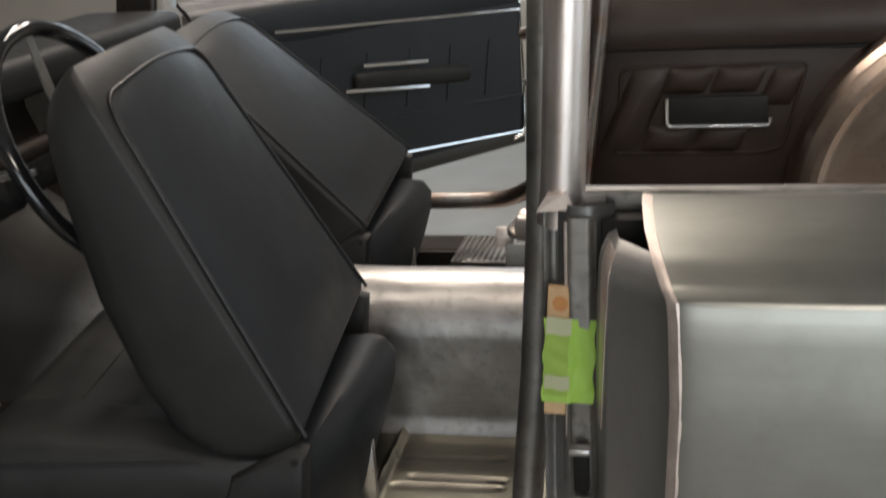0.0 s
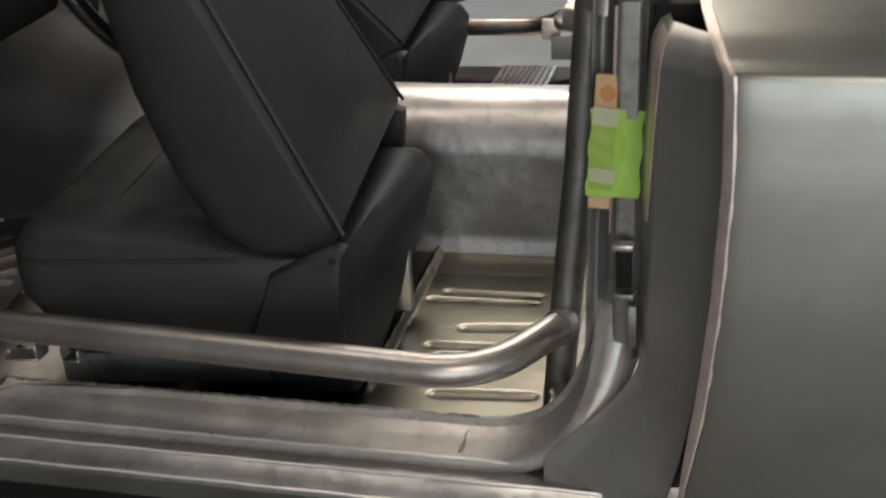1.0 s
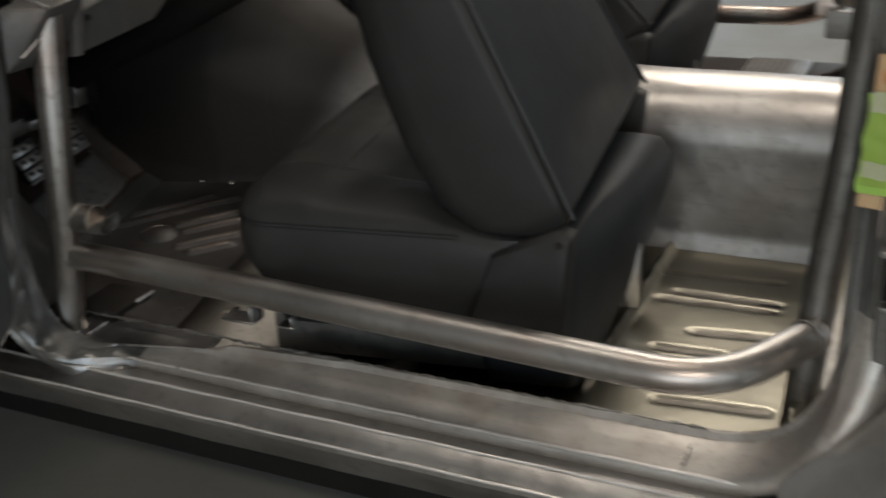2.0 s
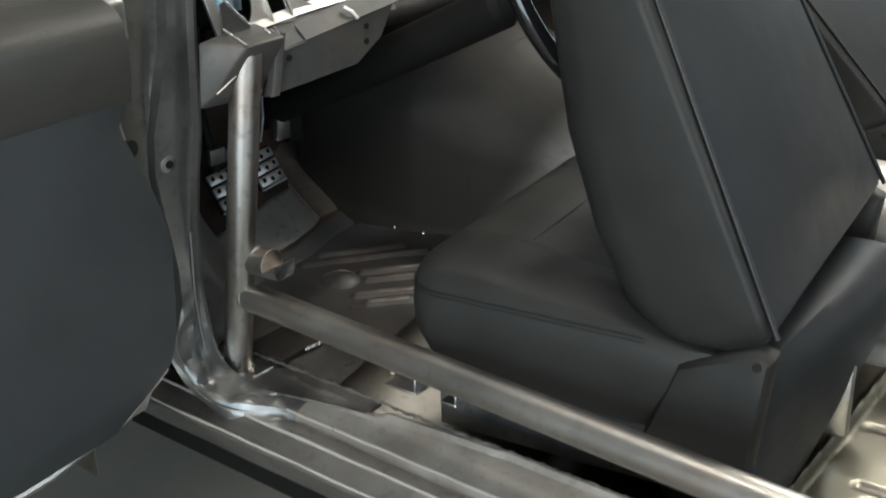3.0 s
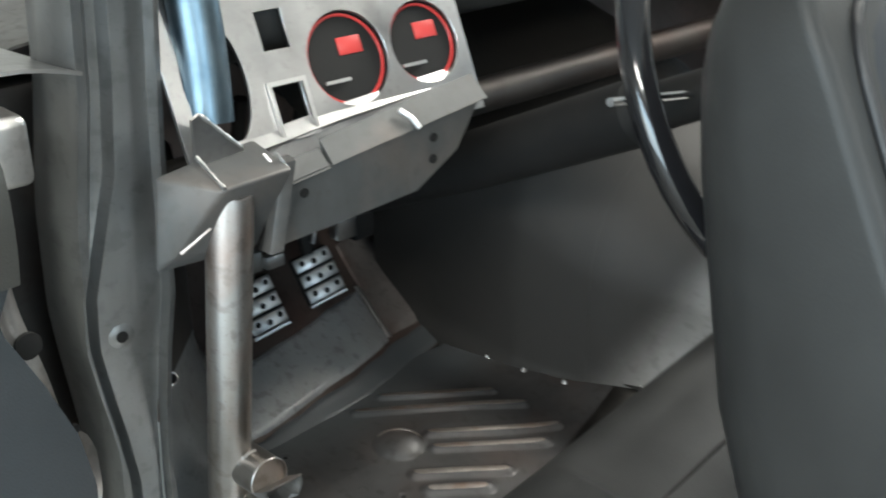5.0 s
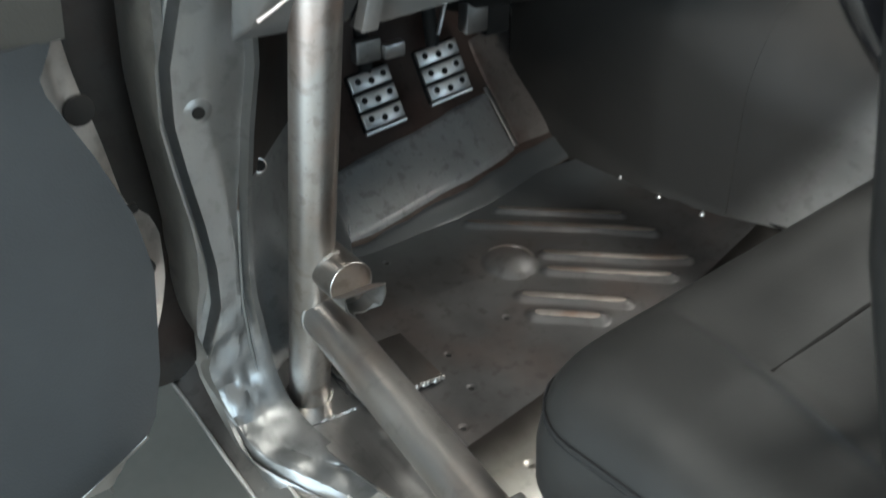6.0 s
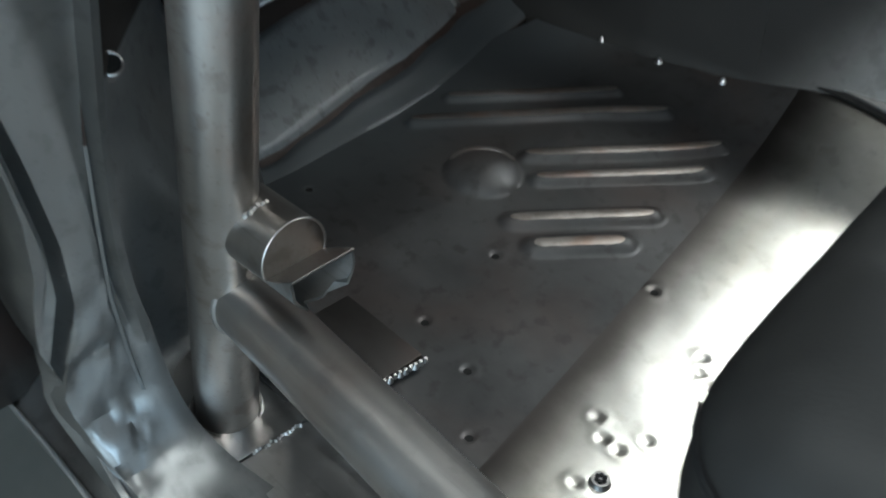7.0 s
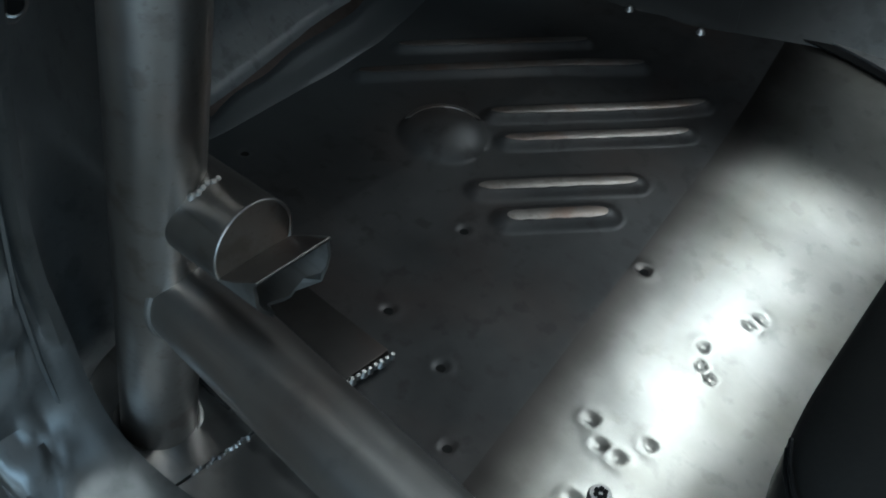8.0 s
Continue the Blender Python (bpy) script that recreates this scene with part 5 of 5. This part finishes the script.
        STATIONS.append((-0.407 - 0.060 * math.sin(radians(a)), 0.668 - 0.034 * (1 - c), 0.068 * (1 - c)))
    inner = lambda x: along([(-0.48, 0.150), (-0.345, 0.133), (-0.10, 0.108)], x)
    rings = []
    for x, top, ins in STATIONS:
        w0, w1, low = ins, width - ins, 0.508
        row = []
        n = 72
        for k in range(n + 1):
            t = k / n
            w = lerp(w0, w1, t)
            e = min(w - w0, w1 - w)
            puff = math.sqrt(max(0.0, 1 - max(0.0, 1 - e / 0.060) ** 2.0))
            m = min(w, width - w) - inner(x)
            fade = smooth((x + 0.458) / 0.05)
            dip = (0.006 * smooth(m / 0.022 + 0.5) + 0.004 * math.exp(-(m / 0.006) ** 2)) * fade
            knee = 0.012 * math.exp(-((x + 0.215) / 0.035) ** 2 - ((min(w, width - w) - 0.062) / 0.03) ** 2)
            row.append(M @ Vector((x, w, lerp(0.628, top, puff) - dip + knee + 0.0012 * noise.noise((x * 22, w * 22, 4.0)))))
        f = smooth((-0.39 - x) / 0.10)
        under = [(0.604, 0.0, -0.005), (0.575, 0.004, -0.006), (0.548, 0.026, 0.001), (low, 0.066, 0.024)]
        row += [M @ Vector((x + dx * f, w1 - dw, z)) for z, dx, dw in under] + [M @ Vector((x + 0.066 * f, (w0 + w1) / 2, low))] + [M @ Vector((x + dx * f, w0 + dw, z)) for z, dx, dw in under[::-1]]
        rings.append(row)
    part("cushion", loft(rings), LEATHER, st, "black leather cushion", 60)
    part("seam", tube([M @ Vector((-0.347, lerp(0.140, width - 0.140, k / 8), 0.6596)) for k in range(9)], 0.0018, 8), DARK, st)
    for side in (0, 1):
        run = [(x, inner(x) if side == 0 else width - inner(x), z - 0.0075) for x, z, _ in STATIONS if -0.442 < x < -0.09]
        part("seam", tube([M @ Vector(p) for p in run], 0.0012, 8), PIPING, st)
        # twin rows of stitching where the top meets the sides and goes round the front corner
        for drop in (0.6270, 0.6320):
            run = [(x - (0.0006 if ins > 0.03 else 0), ins + 0.0002 if side == 0 else width - ins - 0.0002, drop) for x, _, ins in STATIONS if -0.465 < x < -0.11]
            part("stitching", tube([M @ Vector(p) for p in run], 0.0009, 6), PIPING, st)

    # hinge covers and the upholstered rear of the base
    for w0, w1 in ((-0.008, 0.022), (width - 0.022, width + 0.008)):
        side = [(-0.10, 0.612), (-0.015, 0.648), (0.004, 0.640), (-0.012, 0.50), (-0.14, 0.505), (-0.115, 0.572)]
        mid = (-0.06, 0.57)
        part("hinge_cover", loft([[M @ Vector((lerp(mid[0], x, 0.90), w0, lerp(mid[1], z, 0.90))) for x, z in side], [M @ Vector((x, w0 + 0.008, z)) for x, z in side],
                                  [M @ Vector((x, w1, z)) for x, z in side]]), PLASTIC, st, "black plastic hinge cover", 50)
    rings = []
    for z, x1, x0, w0, w1 in ((0.385, 0.010, -0.14, 0.07, 0.33), (0.42, 0.028, -0.14, 0.05, 0.37), (0.48, 0.045, -0.14, 0.03, 0.45), (0.54, 0.056, -0.14, 0.025, 0.49), (0.575, 0.056, -0.13, 0.03, 0.50), (0.600, 0.045, -0.10, 0.04, 0.49), (0.612, 0.02, -0.06, 0.07, 0.46)):
        rr = rounded_ring(w0, w1, -x1, -x0, 0.040, 0.02, 0.010)
        rings.append([M @ Vector((-d + 0.16 * (w - 0.45) * smooth((0.03 - d) / 0.1), w, z)) for w, d in rr])
    part("base_rear", loft(rings), LEATHER_BACK, st, "upholstered rear of the seat base")
    part("base", block(-0.43, -0.10, 0.05, width - 0.05, 0.455, 0.512, 0.012, 2, M), PLASTIC, st)
    for w in (0.07, width - 0.10):
        part("rail", block(-0.45, -0.02, w, w + 0.03, 0.400, 0.460, 0.003, 2, M), STEEL_DULL, st)
    part("track_end", block(-0.03, 0.035, 0.30, 0.32, 0.39, 0.50, 0.004, 2, M), STEEL, st, "bare metal seat track end")
    part("bolt", disc(M @ Vector((-0.012, -0.009, 0.632)), (0, 1, 0), 0.005, 0.004, 12), STEEL_DARK, st)
    return st


seat((-0.179, 0.082, 0.010), 7.6, 25.5, 0.575, "black leather bucket seat with its backrest folded forward", 0.995)
seat((-0.325, 0.93, 0.034), 4.5, 44.0, 0.56, "black leather bucket seat tipped well forward beside the tunnel", 0.98, 2.8)

# ---- doors ----


def car_door(label, hinge, d, inner, length, z0, z1, pad_z, curve, near):
    """A door that stands open. d: the way along it from its hinge, inner: the side of its trim (both in plan)."""
    door = new("door")
    door.parent = car
    door["label"] = label
    d, n = Vector((*d, 0)).normalized(), Vector((*inner, 0)).normalized()
    O = Vector((*hinge, 0))
    Q = lambda s_, k, z: O + d * s_ + n * k + Vector((0, 0, z))
    M = Matrix(((d.x, n.x, 0, O.x), (d.y, n.y, 0, O.y), (0, 0, 1, 0), (0, 0, 0, 1)))
    part("shell", block(0.05, length, -0.11, -0.012, z0 - 0.004, z1 - 0.03, 0.012, 3, M), STEEL_DULL, door, "bare steel door shell")
    lo = lambda z: along(curve, z)
    # the far door's panel and pad take a darker vinyl
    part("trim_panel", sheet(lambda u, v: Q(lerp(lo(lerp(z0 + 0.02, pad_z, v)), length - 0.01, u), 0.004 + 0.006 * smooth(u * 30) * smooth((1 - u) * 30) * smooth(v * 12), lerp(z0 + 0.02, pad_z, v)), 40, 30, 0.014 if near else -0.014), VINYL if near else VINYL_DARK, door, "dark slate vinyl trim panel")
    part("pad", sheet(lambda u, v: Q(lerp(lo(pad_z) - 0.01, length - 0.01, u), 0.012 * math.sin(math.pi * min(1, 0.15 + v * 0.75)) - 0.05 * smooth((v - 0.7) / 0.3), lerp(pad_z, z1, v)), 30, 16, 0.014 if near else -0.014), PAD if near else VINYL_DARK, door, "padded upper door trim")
    if near:
        part("trim_strip", tube([Q(lo(pad_z) - 0.01, 0.012, pad_z + 0.012), Q(0.12, 0.012, pad_z - 0.018), Q(length - 0.012, 0.012, pad_z - 0.03)], 0.005, 8), ALU, door, "bright trim strip")
    return door, Q, M, lo


a95 = radians(95)
door, Q, M, lo = car_door("open driver's door with slate vinyl trim and a moulded pocket", (-0.862, -0.170), (-math.cos(a95), -math.sin(a95)), (math.sin(a95), -math.cos(a95)),
                          1.15, 0.485, 1.012, 0.895, [(0.48, 0.14), (0.505, 0.11), (0.53, 0.065), (0.56, 0.008), (0.61, -0.004), (0.70, -0.012), (0.75, -0.004), (0.805, 0.017), (0.865, 0.045), (0.895, 0.030), (1.0, 0.035)], True)
pocket = [Q(s_, 0.011, z) for s_, z in ((0.40, 0.84), (0.15, 0.818), (0.105, 0.812), (0.080, 0.79), (0.050, 0.668), (0.058, 0.628), (0.21, 0.56), (0.40, 0.49))]
part("pocket_edge", tube(rounded(pocket, 0.025, 5), 0.004, 8), PIPING, door)
part("pad_crease", tube([Q(0.022, 0.013, 0.960), Q(0.14, 0.014, 0.94), Q(0.6, 0.014, 0.93)], 0.002, 6), PIPING, door)
part("lower_edge", tube([Q(0.01, 0.004, 0.545), Q(0.08, 0.004, 0.508), Q(0.20, 0.004, 0.49), Q(1.1, 0.004, 0.487)], 0.006, 8), STEEL, door)
for s_, z, r in ((0.012, 0.831, 0.011), (-0.016, 0.691, 0.008), (-0.014, 0.745, 0.004)):
    part("access_hole", disc(Q(s_, -0.0035, z), Q(0, 1, 0) - Q(0, 0, 0), r, 0.004, 20), DARK, door)
EDGE = [(0.50, 0.03), (0.56, -0.004), (0.606, -0.016), (0.64, -0.026), (0.676, -0.034), (0.71, -0.036), (0.725, -0.030), (0.745, -0.012), (0.774, -0.006), (0.85, 0.008), (0.902, 0.016), (1.0, 0.02)]
part("hinge_flange", sheet(lambda u, v: Q(lerp(along(EDGE, lerp(0.50, 0.95, v)), 0.09, u), -0.005 - 0.012 * (1 - smooth(u * 4)) + 0.003 * math.sin(v * 22), lerp(0.50, 0.95, v)), 16, 50, 0.003), STEEL, door, "bare steel hinge end of the door")

door, Q, M, lo = car_door("open passenger door with dark vinyl trim and chrome strips", (-0.98, 1.60), (0.715, 0.95), (0.95, -0.715), 1.19, 0.465, 1.06, 0.930, [(0.4, 0.02), (1.1, 0.02)], False)
part("upper_strip", tube([Q(0.25, 0.028, 0.962), Q(1.175, 0.028, 0.908)], 0.005, 8), CHROME, door)
part("lower_strip", tube([Q(0.1, 0.027, 0.575), Q(1.17, 0.027, 0.512)], 0.005, 8), CHROME, door, "bright lower strip")
part("lower_trim", block(0.05, 1.18, -0.004, 0.024, 0.470, 0.515, 0.003, 2, M), PAD, door)
part("crease", tube([Q(0.2, 0.0245, 0.69), Q(1.17, 0.0245, 0.632)], 0.003, 8), VINYL_DARK, door)
part("edge_strip", tube([Q(1.184, 0.022, 0.93), Q(1.188, 0.022, 0.66), Q(1.182, 0.025, 0.53), Q(1.165, 0.027, 0.500), Q(1.12, 0.028, 0.490)], 0.0065, 10, radii=[0.004, 0.005, 0.0085, 0.0095, 0.003]), CHROME, door, "chrome edge strip")
part("armrest", block(0.44, 0.89, 0.01, 0.045, 0.742, 0.795, 0.016, 3, M @ Matrix.Translation((0, 0, 0.135)) @ Euler((0, radians(5.0), 0)).to_matrix().to_4x4() @ Matrix.Translation((0, 0, -0.08))), PLASTIC, door, "black armrest")
part("pull_strip", tube([Q(0.52, 0.05, 0.831), Q(0.76, 0.05, 0.808)], 0.006, 8), CHROME, door)
part("pull_strip", tube([Q(0.45, 0.05, 0.768), Q(0.76, 0.05, 0.732)], 0.006, 8), CHROME, door)
for k in range(5):
    part("pleat", tube([Q(0.40 + 0.16 * k, 0.0235, 0.87 - 0.01 * k), Q(0.37 + 0.16 * k, 0.0235, 0.70 - 0.01 * k)], 0.004, 8), VINYL_DARK, door)

# ---- rear side trim and wheelhouse on the far side ----
trim = thing("rear_side_panel", "brown vinyl rear side panel with sewn pleats and a chrome ashtray", "trim panel")
part("panel", block(0.02, 0.70, 1.485, 1.51, 0.56, 0.935, 0.008, 2), VINYL_BROWN, trim)
part("upper_roll", sheet(lambda u, v: (lerp(-0.02, 1.2, u), 1.475 + 0.06 * v * v - 0.012 * math.sin(v * 3.1), lerp(0.938, 1.07, v)), 20, 12, -0.012), VINYL_BROWN, trim)
part("roll_edge", tube([(0.03, 1.482, 0.936), (0.70, 1.482, 0.925)], 0.004, 8), PIPING, trim)
part("pocket_border", tube(rounded([(0.125, 1.483, 0.69), (0.14, 1.483, 0.89), (0.55, 1.483, 0.895), (0.50, 1.483, 0.70), (0.44, 1.483, 0.688), (0.125, 1.483, 0.69)], 0.02, 4), 0.004, 8), VINYL_BROWN, trim)
for x, z0, z1, w in ((0.17, 0.695, 0.888, 0.046), (0.285, 0.830, 0.888, 0.056), (0.400, 0.830, 0.888, 0.054), (0.497, 0.80, 0.882, 0.036), (0.245, 0.695, 0.752, 0.056), (0.36, 0.695, 0.752, 0.056)):
    bulge = sheet(lambda u, v, x=x, z0=z0, z1=z1, w=w: (x + (u - 0.5) * w * 1.9 + (v - 0.5) * (z1 - z0) * 0.45, 1.485 - 0.015 * math.sin(math.pi * u) ** 0.5 * math.sin(math.pi * v) ** 0.4, lerp(z0, z1, v)), 10, 8, -0.003)
    part("pleat", bulge, VINYL_BROWN, trim)
part("ashtray", block(0.244, 0.466, 1.462, 1.486, 0.760, 0.824, 0.006, 2), PLASTIC, trim, "black ashtray with chrome edge")
part("chrome_edge", tube(rounded([(0.242, 1.461, 0.822), (0.242, 1.461, 0.757), (0.470, 1.461, 0.757), (0.470, 1.461, 0.775)], 0.01, 4), 0.0055, 10), CHROME, trim)

house = thing("wheelhouse", "copper-tinted bare steel inner wheelhouse with a pressed bead", "wheelhouse")


def house_point(u, v):
    a = lerp(0, math.pi, u)
    prof = [(0.0, 1.375), (0.20, 1.375), (0.34, 1.376), (0.375, 1.370), (0.39, 1.362), (0.405, 1.370), (0.425, 1.385), (0.44, 1.41), (0.445, 1.45), (0.445, 1.54)]
    k = v * (len(prof) - 1)
    i = min(int(k), len(prof) - 2)
    r, y = (lerp(prof[i][j], prof[i + 1][j], k - i) for j in (0, 1))
    return (0.95 - r * math.cos(a), y, 0.58 + r * math.sin(a))


part("shell", sheet(house_point, 64, 54, 0.003), COPPER, house)
part("skirt", block(0.51, 1.39, 1.376, 1.54, 0.44, 0.585, 0.004), COPPER, house)

# ---- small things ----
stick = thing("wood_strip", "narrow strip of bare wood taped to the pillar", "wood strip")
MW = Matrix.Translation((0.160, 0.036, 0.826)) @ Euler((radians(-9), radians(3.0), 0)).to_matrix().to_4x4()
part("strip", block(-0.0125, 0.0125, -0.006, 0.004, -0.075, 0.075, 0.001, 1, MW), WOOD, stick)
part("knot", disc(MW @ Vector((0.002, -0.0062, 0.055)), MW.to_3x3() @ Vector((0, 1, 0)), 0.009, 0.001, 14), surface("knot_wood", (0.36, 0.13, 0.03), (0.5, 0.24, 0.08), (0.5, 0.7), 0.0, 30, 160, 0.05), stick)
# dark block added where the ground beyond the far sill lies in shade
step = part("far_shade_block", block(-1.20, 0.10, 1.56, 1.74, 0.33, 0.405, 0.012, 3), STEEL_DARK, car, "added dark block for the shade beyond the far sill")
tape = thing("masking_tape", "crumpled bright green masking tape holding the wood strip", "tape")
part("patch", sheet(lambda u, v: MW @ Vector((lerp(-0.0145, 0.043, u) + 0.0015 * math.sin(v * 14) * (1 if u > 0.5 else -1), -0.0085 + 0.004 * smooth((u - 0.5) / 0.2) + 0.0015 * noise.noise((u * 5, v * 6, 2.0)), lerp(-0.060, 0.038, v))), 24, 30, 0.0006), TAPE, tape)
part("overlap", sheet(lambda u, v: MW @ Vector((lerp(-0.0140, 0.0135, u) + 0.0006 * math.sin(v * 17), -0.0099 + 0.0003 * math.sin(v * 23 + u * 4), lerp(-0.052, 0.030, v))), 8, 24, 0.0005), TAPE_OVER, tape, "doubled olive layer of tape")
for z0, z1 in ((0.020, 0.040), (-0.044, -0.028)):
    part("band", sheet(lambda u, v, z0=z0, z1=z1: MW @ Vector((lerp(-0.0125, 0.016, u), -0.0112, lerp(z0, z1, v) + 0.001 * math.sin(u * 7))), 6, 4, 0.0006), CLAMP, tape, "doubled paler band of tape")
plate_t = thing("sill_plate", "worn ribbed metal plate on the far sill", "sill plate")
part("plate", block(-0.275, -0.135, 1.405, 1.60, 0.438, 0.446, 0.002), STEEL, plate_t)
for k in range(9):
    part("rib", block(-0.268 + 0.0145 * k, -0.262 + 0.0145 * k, 1.41, 1.595, 0.446, 0.449, 0.0008, 1), STEEL_DULL, plate_t)
